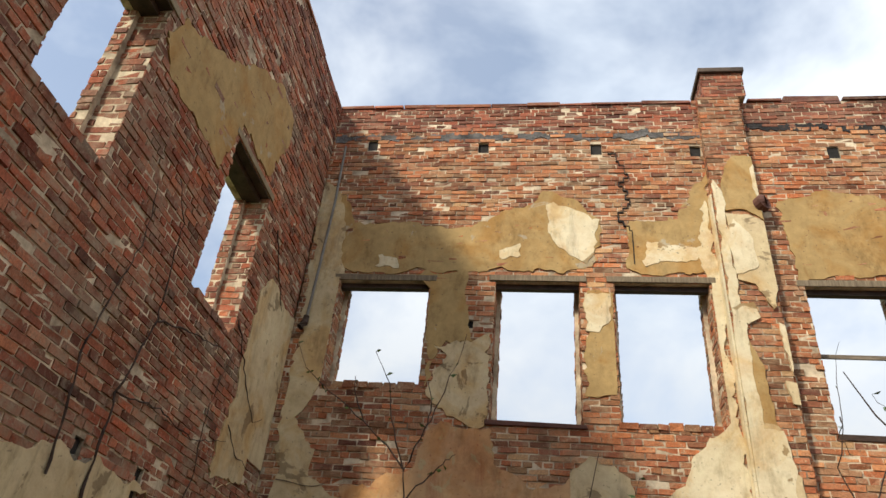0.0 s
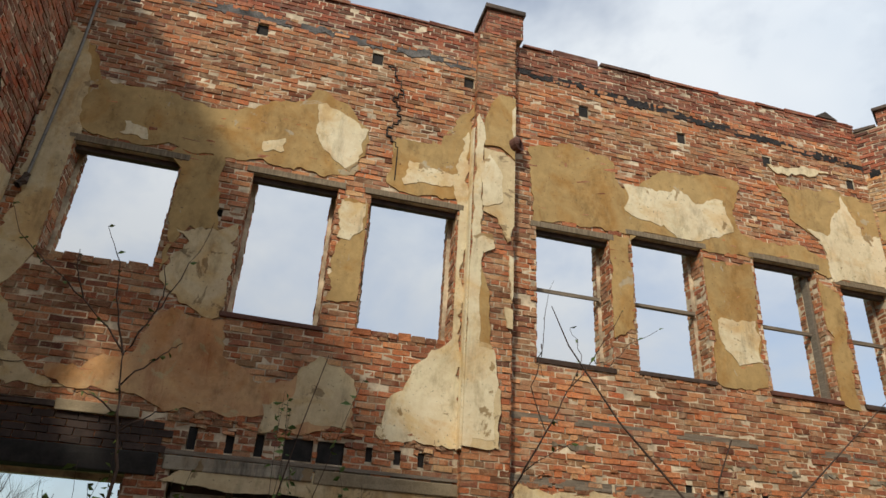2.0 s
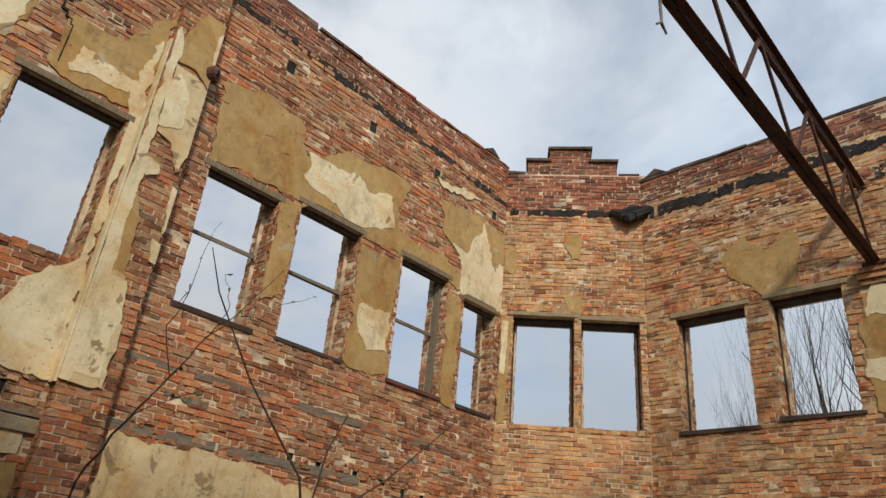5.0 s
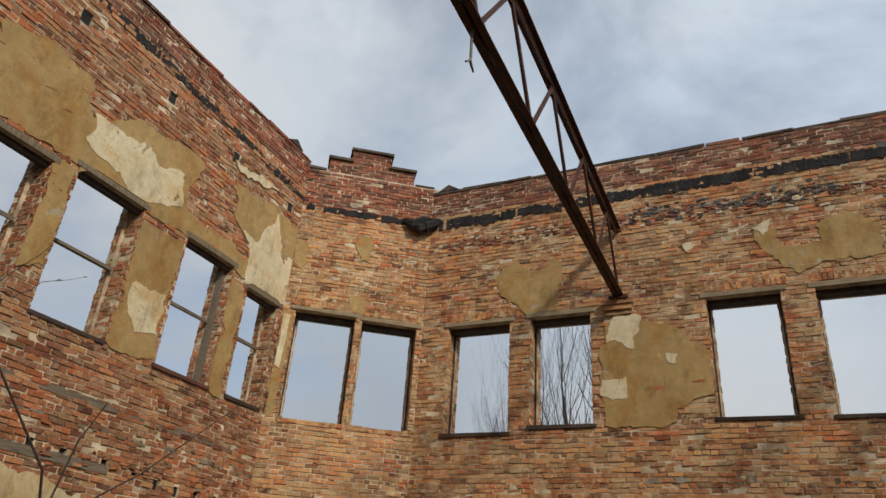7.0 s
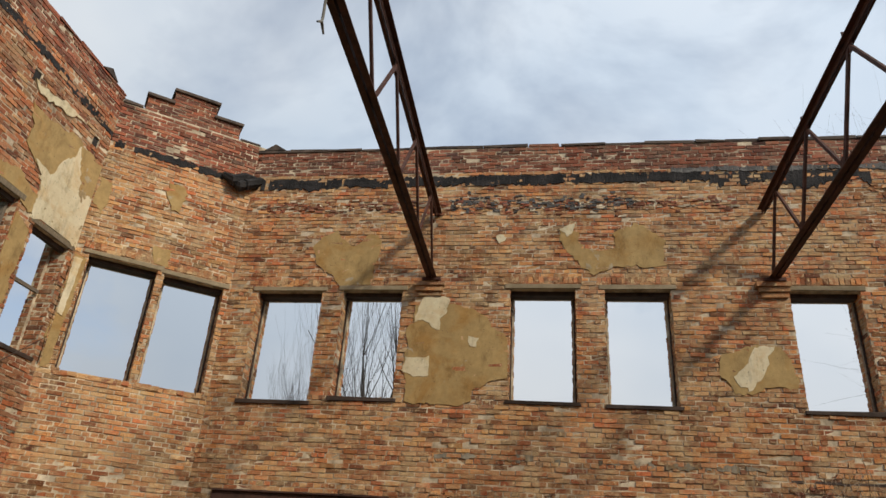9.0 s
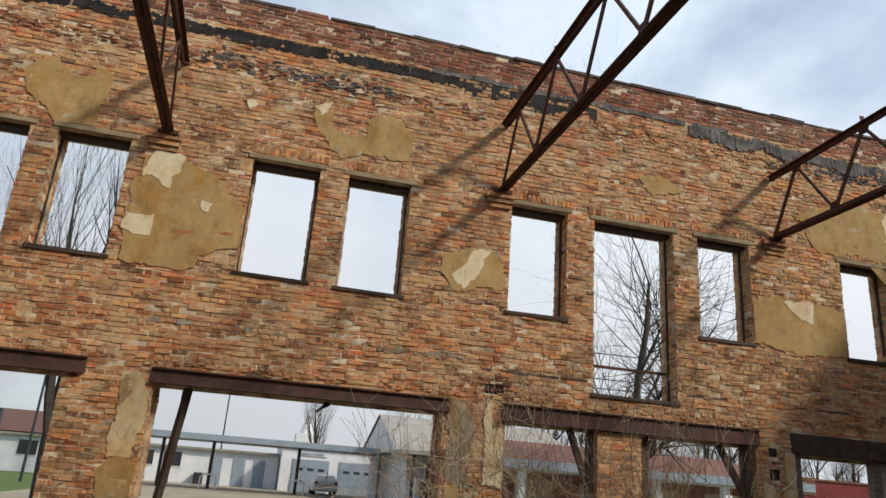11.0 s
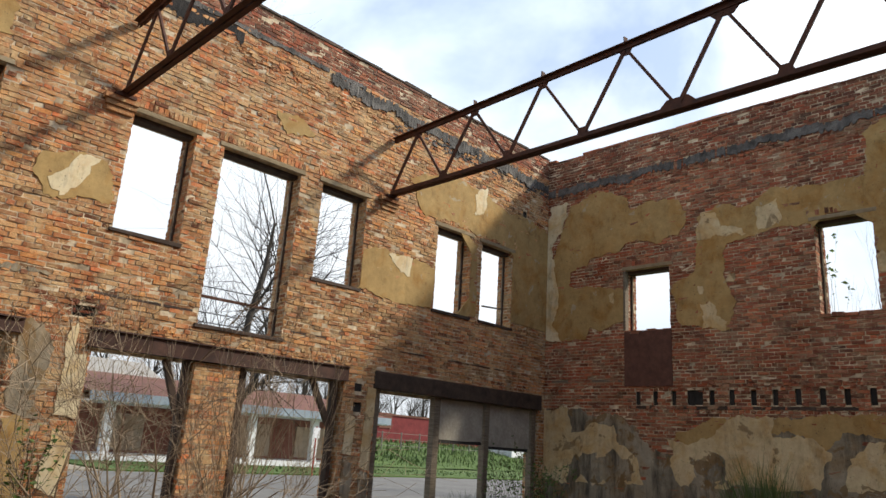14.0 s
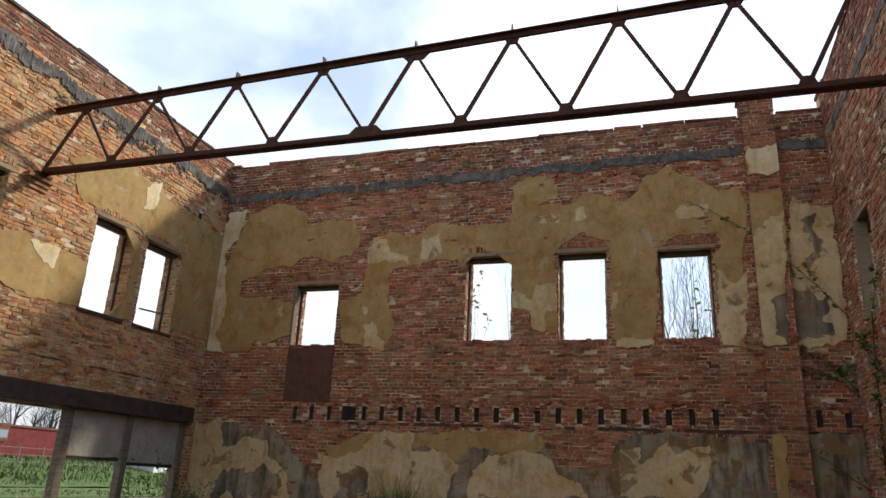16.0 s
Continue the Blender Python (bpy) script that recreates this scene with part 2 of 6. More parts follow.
m_flash = plain_mat("grey_mortar_flashing", (0.03, 0.029, 0.027), (0.19, 0.18, 0.165), 4.5, 0.9, bumps=0.9, bump_dist=0.02)
m_coping = plain_mat("weathered_coping", (0.03, 0.025, 0.022), (0.13, 0.095, 0.072), 4, 0.9, bumps=0.6)
m_soot = plain_mat("sooty_brick_face", (0.022, 0.018, 0.016), (0.085, 0.058, 0.046), 5, 0.95, bumps=0.6)
# black of burnt timber, and of the fillers that imitate shade in wall pockets
m_black = plain_mat("charred", (0.012, 0.011, 0.010), (0.04, 0.036, 0.032), 5, 0.9)
m_galv = plain_mat("dull_metal", (0.13, 0.125, 0.11), (0.25, 0.24, 0.21), 9, 0.75, 0.0)
m_head = plain_mat("brown_grey_timber", (0.11, 0.085, 0.055), (0.27, 0.215, 0.14), 5, 0.9, stretch=(12, 12, 1), bumps=0.5)
m_lintel = plain_mat("tan_lintel", (0.20, 0.155, 0.09), (0.33, 0.265, 0.17), 6, 0.9, bumps=0.5)


# ---------- geometry helpers ----------
class Geo:
    """Gathers vertices and faces for one mesh."""

    def __init__(self):
        self.v, self.f = [], []

    def face(self, pts):
        n = len(self.v)
        self.v += [tuple(p) for p in pts]
        self.f.append(tuple(range(n, n + len(pts))))

    def box(self, x0, x1, y0, y1, z0, z1, jit=0.0):
        n = len(self.v)
        for x, y, z in ((x0, y0, z0), (x1, y0, z0), (x1, y1, z0), (x0, y1, z0), (x0, y0, z1), (x1, y0, z1), (x1, y1, z1), (x0, y1, z1)):
            if jit:
                x, y, z = x + random.uniform(-jit, jit), y + random.uniform(-jit, jit), z + random.uniform(-jit, jit)
            self.v.append((x, y, z))
        for q in ((3, 2, 1, 0), (4, 5, 6, 7), (0, 1, 5, 4), (1, 2, 6, 5), (2, 3, 7, 6), (3, 0, 4, 7)):
            self.f.append(tuple(n + i for i in q))
        return self

    def beam(self, a, b, w, h, up=(0, 0, 1)):
        """A bar of section w x h from a to b."""
        a, b = Vector(a), Vector(b)
        d = (b - a).normalized()
        s = d.cross(Vector(up))
        s = (s if s.length > 1e-4 else d.cross(Vector((1, 0, 0)))).normalized() * w / 2
        t = s.cross(d).normalized() * h / 2
        n = len(self.v)
        for p in (a, b):
            self.v += [tuple(p - s - t), tuple(p + s - t), tuple(p + s + t), tuple(p - s + t)]
        for q in ((0, 1, 2, 3), (7, 6, 5, 4), (0, 4, 5, 1), (1, 5, 6, 2), (2, 6, 7, 3), (3, 7, 4, 0)):
            self.f.append(tuple(n + i for i in q))
        return self

    def tube(self, pts, radii, sides=6):
        """A tapered tube along pts."""
        n0 = len(self.v)
        pts = [Vector(p) for p in pts]
        for i, p in enumerate(pts):
            d = (pts[min(i + 1, len(pts) - 1)] - pts[max(i - 1, 0)]).normalized()
            s = d.cross(Vector((0.31, 0.17, 0.93)))
            s = (s if s.length > 1e-3 else d.cross(Vector((1, 0, 0)))).normalized()
            t = d.cross(s)
            for k in range(sides):
                a = 2 * math.pi * k / sides
                self.v.append(tuple(p + radii[i] * (math.cos(a) * s + math.sin(a) * t)))
        for i in range(len(pts) - 1):
            for k in range(sides):
                a, b = n0 + i * sides + k, n0 + i * sides + (k + 1) % sides
                self.f.append((a, b, b + sides, a + sides))
        return self

    def mesh(self, name, mat, smooth=False):
        me = bpy.data.meshes.new(name)
        me.from_pydata(self.v, [], self.f)
        me.materials.append(mat)
        if smooth:
            me.shade_smooth()
        me.update()
        return me


def part(name, geo, mat, parent=None, label="", smooth=False, bevel=0.0):
    ob = new(name, geo.mesh(name, mat, smooth))
    if bevel:
        md = ob.modifiers.new("bevel", "BEVEL")
        md.width, md.segments = bevel, 2
    if parent is not None:
        ob.parent = parent
    if label:
        tagged(ob, label)
    return ob


def empty(name, label="", category="", group="", kind="", at=None):
    ob = new(name)
    if at is not None:
        ob.matrix_world = at
    return tagged(ob, label, category, group, kind)


# ---------- plan ----------
XW, XE, YN, YS = 1.21, 13.45, 0.275, -19.37
GROUND = 0.3
SILL, HEAD = 4.3, 5.9
CH0, CH1 = Vector((12.10, 0.275, 0)), Vector((13.45, -1.53, 0))
CHL = (CH1 - CH0).length
FRAMES = {
    "north": pose(0.235, YN, 0),
    "chamfer": Matrix.Translation(CH0) @ pose(0, 0, 0, 0, 0, math.degrees(math.atan2(CH1.y - CH0.y, CH1.x - CH0.x))),
    "east": pose(XE, 0, 0, 0, 0, -90),
    "south": pose(XE, YS, 0, 0, 0, 180),
    "west": pose(XW, YS, 0, 0, 0, 90),
}
# openings: u0, u1, z0, z1 in each wall's own run (inside faces at local y = 0, outwards is +y)
OPEN = {
    "north": [(1.44, 2.52, 4.64, 5.92), (3.28, 4.23, 4.27, 5.94), (4.60, 5.64, 4.31, 5.94), (6.63, 7.58, 4.28, 5.93), (7.9, 8.89, 4.3, 6.06), (9.66, 10.61, 4.29, 6.07), (10.98, 11.74, 4.29, 5.91), (1.22, 2.74, 0.0, 2.66), (9.55, 11.14, 0.0, 2.45)],
    "chamfer": [(0.2, 1.16, 4.23, 5.95), (1.26, 2.16, 4.23, 5.92), (0.43, 1.91, 0.0, 2.58)],
    "east": [(2.01, 3.05, 4.2, 5.9), (3.38, 4.3, 4.27, 5.92), (5.92, 6.87, 4.28, 5.96), (7.28, 8.21, 4.26, 5.95), (9.8, 10.73, 4.25, 5.94), (11.18, 12.58, 3.19, 5.91), (13.02, 13.99, 4.26, 5.93), (15.8, 16.78, 4.24, 5.91), (17.11, 18.11, 4.24, 5.89), (1.94, 4.14, 0.0, 2.76), (5.19, 8.95, 0.0, 2.74), (9.84, 13.88, 0.0, 2.7), (14.58, 19.2, 0.0, 2.63)],
    "south": [(2.01, 3.0, 4.23, 5.51), (5.71, 6.62, 4.28, 5.94), (7.51, 8.4, 4.27, 5.93), (9.31, 10.22, 4.27, 5.89)],
    "west": [(17.34, 18.26, 4.48, 6.08), (15.07, 15.89, 4.53, 6.07), (0.85, 1.97, 4.26, 5.78)],
}
# recesses that do not go through: joist and beam pockets, blocked doorways
POCKET = {
    "north": [(u - 0.07, u + 0.07, z - 0.09, z + 0.09) for u, z in ((1.53, 8.05), (3.03, 7.99), (4.48, 7.94), (5.70, 7.89), (7.32, 7.85), (8.80, 7.78), (10.16, 7.70), (11.57, 7.63))]
    + [(u, u + 0.08, 2.92, 3.13) for u in (3.19, 3.53, 3.80)]
    + [(4.06, 4.34, 2.92, 3.13), (4.38, 4.64, 2.92, 3.13), (3.10, 4.31, 0.0, 2.73), (4.72, 5.57, 0.0, 2.71), (6.03, 6.17, 2.56, 2.70), (6.05, 6.13, 2.82, 2.89), (6.60, 6.69, 2.76, 2.85), (2.98, 3.05, 5.33, 5.44)]
    + [(u, u + 0.07, 2.98, 3.12) for u in (4.85, 5.13, 5.37)]
    + [(u, u + 0.09, z, z + 0.12) for u, z in ((8.35, 2.98), (8.75, 2.96), (9.3, 2.97), (9.75, 2.9), (10.1, 2.88), (10.45, 2.86), (10.8, 2.86), (11.15, 2.86))],
    "east": [(9.64, 9.8, 2.37, 2.54), (14.11, 14.27, 2.54, 2.67), (14.11, 14.29, 2.2, 2.36), (18.42, 18.57, 6.82, 6.96), (11.59, 11.74, 2.21, 2.37), (9.53, 9.81, 3.03, 3.17)],
    "south": [(2.23, 2.33, 2.76, 3.03), (2.6, 2.7, 2.76, 3.03), (2.98, 3.08, 2.76, 3.03), (3.35, 3.45, 2.76, 3.03), (3.72, 3.82, 2.77, 3.04), (4.09, 4.19, 2.77, 3.04), (4.47, 4.57, 2.77, 3.04), (4.84, 4.94, 2.77, 3.04), (5.21, 5.31, 2.78, 3.05), (5.59, 5.69, 2.78, 3.05), (5.96, 6.06, 2.78, 3.05), (6.33, 6.43, 2.78, 3.05), (6.7, 6.8, 2.79, 3.06), (7.08, 7.18, 2.79, 3.06), (7.45, 7.55, 2.79, 3.06), (7.82, 7.92, 2.79, 3.06), (8.19, 8.29, 2.79, 3.06), (8.57, 8.67, 2.8, 3.07), (8.94, 9.04, 2.8, 3.07), (9.31, 9.41, 2.8, 3.07), (9.68, 9.78, 2.81, 3.08), (10.05, 10.15, 2.81, 3.08), (3.3, 3.6, 2.77, 3.04), (11.59, 11.69, 2.82, 3.09), (12.0, 12.1, 2.82, 3.09)],
    "west": [(17.41, 17.51, 2.77, 3.02), (16.63, 16.73, 2.73, 2.98)],
    "chamfer": [(1.05, 1.15, 7.39, 7.46)],
}
RUN = {"north": (XW - 0.235, CH0.x - 0.235), "chamfer": (0.0, CHL), "east": (-CH1.y, -YS), "south": (0.0, XE - XW), "west": (0.0, YN - YS)}
TOP = {"north": 8.72, "chamfer": 8.63, "east": 8.48, "south": 8.40, "west": 8.72}
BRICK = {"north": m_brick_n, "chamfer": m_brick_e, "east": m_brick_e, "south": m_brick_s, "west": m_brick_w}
WALL_LABEL = {
    "north": "ruined red brick wall with peeling ochre plaster",
    "chamfer": "angled orange brick corner wall with stepped parapet",
    "east": "ruined orange brick street wall with open windows",
    "south": "dark red brick end wall with stained plaster",
    "west": "dark red brick side wall with creeper stems",
}
ROOFLINE = {"north": 8.22, "chamfer": 7.83, "east": 7.96, "south": 7.64, "west": 7.9}
THICK, OUTER = 0.24, 0.11


def wall_body(geo, u0, u1, z0, z1, d0, d1, holes):
    """A wall slab between depths d0 and d1 with rectangular holes right through it."""
    us = sorted({u0, u1, *(min(max(v, u0), u1) for h in holes for v in h[:2])})
    zs = sorted({z0, z1, *(min(max(v, z0), z1) for h in holes for v in h[2:])})

    def solid(i, j):
        if not (0 <= i < len(us) - 1 and 0 <= j < len(zs) - 1):
            return False
        u, z = (us[i] + us[i + 1]) / 2, (zs[j] + zs[j + 1]) / 2
        return not any(a < u < b and c < z < d for a, b, c, d in holes)

    for i in range(len(us) - 1):
        for j in range(len(zs) - 1):
            if not solid(i, j):
                continue
            a, b, c, d = us[i], us[i + 1], zs[j], zs[j + 1]
            geo.face([(a, d0, c), (b, d0, c), (b, d0, d), (a, d0, d)])
            geo.face([(b, d1, c), (a, d1, c), (a, d1, d), (b, d1, d)])
            if not solid(i - 1, j):
                geo.face([(a, d1, c), (a, d0, c), (a, d0, d), (a, d1, d)])
            if not solid(i + 1, j):
                geo.face([(b, d0, c), (b, d1, c), (b, d1, d), (b, d0, d)])
            if not solid(i, j - 1):
                geo.face([(a, d1, c), (b, d1, c), (b, d0, c), (a, d0, c)])
            if not solid(i, j + 1):
                geo.face([(a, d0, d), (b, d0, d), (b, d1, d), (a, d1, d)])


COURSE, BLEN = 0.0665, 0.205


def lay(u0, u1, z0, z1, holes, rng, miss=0.004, proud=(-0.003, 0.014), bond=6):
    """Bricks (u0, u1, z0, z1, d) of a running bond with header courses, cut by the holes."""
    out = []
    rows = math.ceil((z1 - z0) / COURSE)
    for r in range(rows):
        a, b = z0 + r * COURSE, min(z0 + (r + 1) * COURSE - 0.0145, z1 - 0.004)
        if b - a < 0.015:
            continue
        header = r % bond == bond - 1
        step = BLEN / 2 if header else BLEN
        zc = (a + b) / 2
        cuts = sorted((h[0], h[1]) for h in holes if h[2] - 0.02 < zc < h[3] + 0.02)
        spans, s = [], u0
        for c0, c1 in cuts:
            if c0 > s:
                spans.append((s, c0))
            s = max(s, c1)
        if s < u1:
            spans.append((s, u1))
        off = (step / 2 if r % 2 else 0.0) + rng.uniform(-0.01, 0.01)
        for s0, s1 in spans:
            k = math.floor((s0 - off) / step)
            while off + k * step < s1:
                x0 = max(off + k * step + rng.uniform(-0.003, 0.003), s0)
                x1 = min(off + (k + 1) * step - 0.015 + rng.uniform(-0.003, 0.003), s1)
                k += 1
                if x1 - x0 > 0.03 and rng.random() > miss:
                    w = rng.uniform(-0.004, 0.004)
                    out.append((x0, x1, a + w, b + w, rng.uniform(*proud)))
    return out


def brick_mesh(name, bricks, mat, rng):
    """All bricks in one mesh: five faces each, corners slightly uneven."""
    b = np.array(bricks)
    n = len(b)
    u0, u1, z0, z1, d = b.T
    back = np.full(n, 0.006)
    v = np.empty((n, 8, 3))
    for i, (uu, dd, zz) in enumerate(((u0, -d, z0), (u1, -d, z0), (u1, -d, z1), (u0, -d, z1), (u0, back, z0), (u1, back, z0), (u1, back, z1), (u0, back, z1))):
        v[:, i] = np.stack([uu, dd, zz], 1)
    v[:, :4] += rng.uniform(-0.0068, 0.0068, (n, 4, 3)) * np.array([1.0, 0.6, 1.0])
    v[:, 4:] += rng.uniform(-0.003, 0.003, (n, 4, 3)) * np.array([1.0, 0.0, 1.0])
    quads = np.array([(0, 1, 2, 3), (0, 4, 5, 1), (1, 5, 6, 2), (2, 6, 7, 3), (3, 7, 4, 0)])
    f = (quads[None] + 8 * np.arange(n)[:, None, None]).reshape(-1)
    me = bpy.data.meshes.new(name)
    me.vertices.add(8 * n)
    me.vertices.foreach_set("co", v.reshape(-1))
    me.loops.add(len(f))
    me.loops.foreach_set("vertex_index", f.astype(np.int32))
    me.polygons.add(5 * n)
    me.polygons.foreach_set("loop_start", np.arange(0, len(f), 4, dtype=np.int32))
    me.polygons.foreach_set("loop_total", np.full(5 * n, 4, dtype=np.int32))
    me.materials.append(mat)
    me.update(calc_edges=True)
    me.shade_flat()
    return me


WALLS, SINGLE = {}, {"north": (2.6, 3.2, 4.3, 6.0), "east": (9.3, 10.1, 4.0, 5.4), "south": (3.6, 4.6, 3.2, 4.2), "west": (16.6, 17.9, 3.7, 4.7), "chamfer": (0.05, 2.2, 3.3, 4.2)}
LOOSE = {}


def build_wall(side):
    rng = np.random.default_rng(sum(map(ord, side)))
    u0, u1 = RUN[side]
    holes, top = OPEN[side], TOP[side]
    ext = 0.30 if side in ("west", "south") else 0.0
    geo = Geo()
    a, b = u0 - ext, u1 + ext
    if side == "chamfer":
        a, b = u0 - 0.12, u1 + 0.12
    wall_body(geo, a, b, 0.0, top, 0.003, THICK, holes + POCKET[side])
    slim = [(p + 0.05, q - 0.05, r + (0.0 if r < 1 else 0.03), s + (0.14 if side == "north" and r > 1 else -0.05)) for p, q, r, s in holes]
    wall_body(geo, a, b, 0.0, top - 0.002, THICK + 0.001, THICK + OUTER, slim)
    wall = part("wall_" + side, geo, m_mortar)
    wall.matrix_world = FRAMES[side]
    tagged(wall, WALL_LABEL[side], "wall", kind="structure")
    WALLS[side] = wall
    bricks = lay(u0, u1, GROUND, top, holes + POCKET[side], rng)
    s = SINGLE[side]
    far = [q for q in bricks if not (s[0] < q[0] and q[1] < s[1] and s[2] < q[2] and q[3] < s[3])]
    LOOSE[side] = [q for q in bricks if s[0] < q[0] and q[1] < s[1] and s[2] < q[2] and q[3] < s[3]][:300]
    for low, mat in ((True, BRICK[side]), (False, m_brick_top)):      # the parapet above the old roof line is sooty
        some = [q for q in far if (q[2] < ROOFLINE[side]) == low]
        work = new("brickwork", brick_mesh("brickwork", some, mat, rng))
        work.parent = wall
        tagged(work, kind="stuff")
    for p, q, r, t in POCKET[side]:
        if q - p < 0.4:                         # black filler that stands in for the shade inside small pockets
            part("pocket_shade", Geo().box(p + 0.002, q - 0.002, 0.012 + 0.03 * (p % 1), THICK - 0.01, r + 0.002, t - 0.004, 0.006), m_black, wall)
    # toothed brick reveals of the openings, in both layers
    for p, q, r, t in holes:
        for d0, d1, slim_by, zz in ((0.0, THICK, 0.0, r), (THICK + 0.004, THICK + OUTER, 0.05, r + 0.03)):
            for right in (0, 1):
                jb = lay(0.0, d1 - d0, max(zz, GROUND), t, [], rng, 0.03, (0.0, 0.011), 2)
                ob = new("reveal", brick_mesh("reveal", jb, BRICK[side], rng))
                ob.parent = wall
                ob.matrix_local = pose(q - slim_by, d1, 0, 0, 0, -90) if right else pose(p + slim_by, d0, 0, 0, 0, 90)
                tagged(ob, kind="stuff")
    return wall


for side in FRAMES:
    build_wall(side)


# ---------- roof trusses ----------
TRUSS_Z = 6.15                                  # underside chord; the upper chord climbs away from the street
TRUSS_Y = (-4.74, -9.62, -14.5)


def upper_chord(x):
    return 7.24 + 0.026 * (XE - x)


def steel_truss(y, label, turn=0.0):
    top = empty("roof_truss", label, "truss", "roof trusses")
    top.matrix_world = pose(XE, y, 0, 0, 0, turn) @ pose(-XE, 0, 0)
    zb = TRUSS_Z
    x0, x1 = XW + 0.03, XE - 0.03
    for s in (-1, 1):                           # each chord is a pair of angle bars, back to back
        low = Geo().box(x0, x1, min(s * 0.012, s * 0.078), max(s * 0.012, s * 0.078), zb - 0.05, zb - 0.038)
        low.box(x0, x1, min(s * 0.012, s * 0.022), max(s * 0.012, s * 0.022), zb - 0.0379, zb + 0.045)
        part("bottom_chord", low, m_steel, top)
        a, b = Vector((x0, 0, upper_chord(x0))), Vector((x1, 0, upper_chord(x1)))
        off, web = Vector((0, s * 0.045, 0)), Vector((0, s * 0.017, -0.042))
        part("top_chord", Geo().beam(a + off, b + off, 0.066, 0.012).beam(a + web, b + web, 0.01, 0.07), m_steel, top)
    bot = [XE - 0.05, 12.08, 10.65, 9.25, 7.80, 6.45, 5.08, 3.72, 2.36]
    tops = [12.79, 11.41, 9.99, 8.55, 7.14, 5.78, 4.41, 3.04, 1.72]
    for k, x in enumerate(tops):
        zt = upper_chord(x)
        ends = [bot[k]] + ([bot[k + 1]] if k + 1 < len(bot) else [])
        for xb in ends:
            w = 0.055 if xb == bot[k] else 0.042
            part("web_bar", Geo().beam((x, 0, zt - 0.06), (max(xb, x0), 0.0, zb + 0.02), w, 0.03, (0, 1, 0)), m_steel, top)
        wide = 0.26 if k == 4 else 0.13
        gg = Geo()
        gg.face([(x - wide, -0.008, zt - 0.02), (x + wide, -0.008, zt - 0.02), (x + wide * 0.45, -0.008, zt - 0.17), (x - wide * 0.45, -0.008, zt - 0.17)])
        gg.face([(x - wide * 0.45, 0.008, zt - 0.17), (x + wide * 0.45, 0.008, zt - 0.17), (x + wide, 0.008, zt - 0.02), (x - wide, 0.008, zt - 0.02)])
        part("gusset_plate", gg, m_steel, top)
        part("purlin_clip", Geo().box(x - 0.03, x + 0.03, -0.05, 0.05, zt + 0.007, zt + 0.02).box(x - 0.006, x + 0.006, -0.04, 0.04, zt + 0.02, zt + 0.12, 0.008), m_steel, top)
    for k, x in enumerate(bot[1:]):
        wide = 0.30 if k == 3 else 0.12
        gg = Geo()
        gg.face([(x - wide, -0.008, zb), (x + wide, -0.008, zb), (x + wide * 0.5, -0.008, zb + 0.15), (x - wide * 0.5, -0.008, zb + 0.15)])
        gg.face([(x - wide * 0.5, 0.008, zb + 0.15), (x + wide * 0.5, 0.008, zb + 0.15), (x + wide, 0.008, zb), (x - wide, 0.008, zb)])
        part("gusset_plate", gg, m_steel, top)
    return top


for y, turn in zip(TRUSS_Y, (0.3, 0.0, 0.0)):   # one has shifted a little on its bearing
    steel_truss(y, "rusty steel lattice roof truss spanning between brick walls", turn)


# ---------- plaster left on the walls ----------
from mathutils.geometry import tessellate_polygon

COAT = {"ochre_plaster": 0.0145, "cream_plaster": 0.020, "pale_plaster": 0.0175, "peach_plaster": 0.016, "mouldy_plaster": 0.015}
NAMES = {"ochre_plaster": "ochre", "cream_plaster": "cream", "pale_plaster": "pale buff", "peach_plaster": "peach stained", "mouldy_plaster": "mouldy grey"}


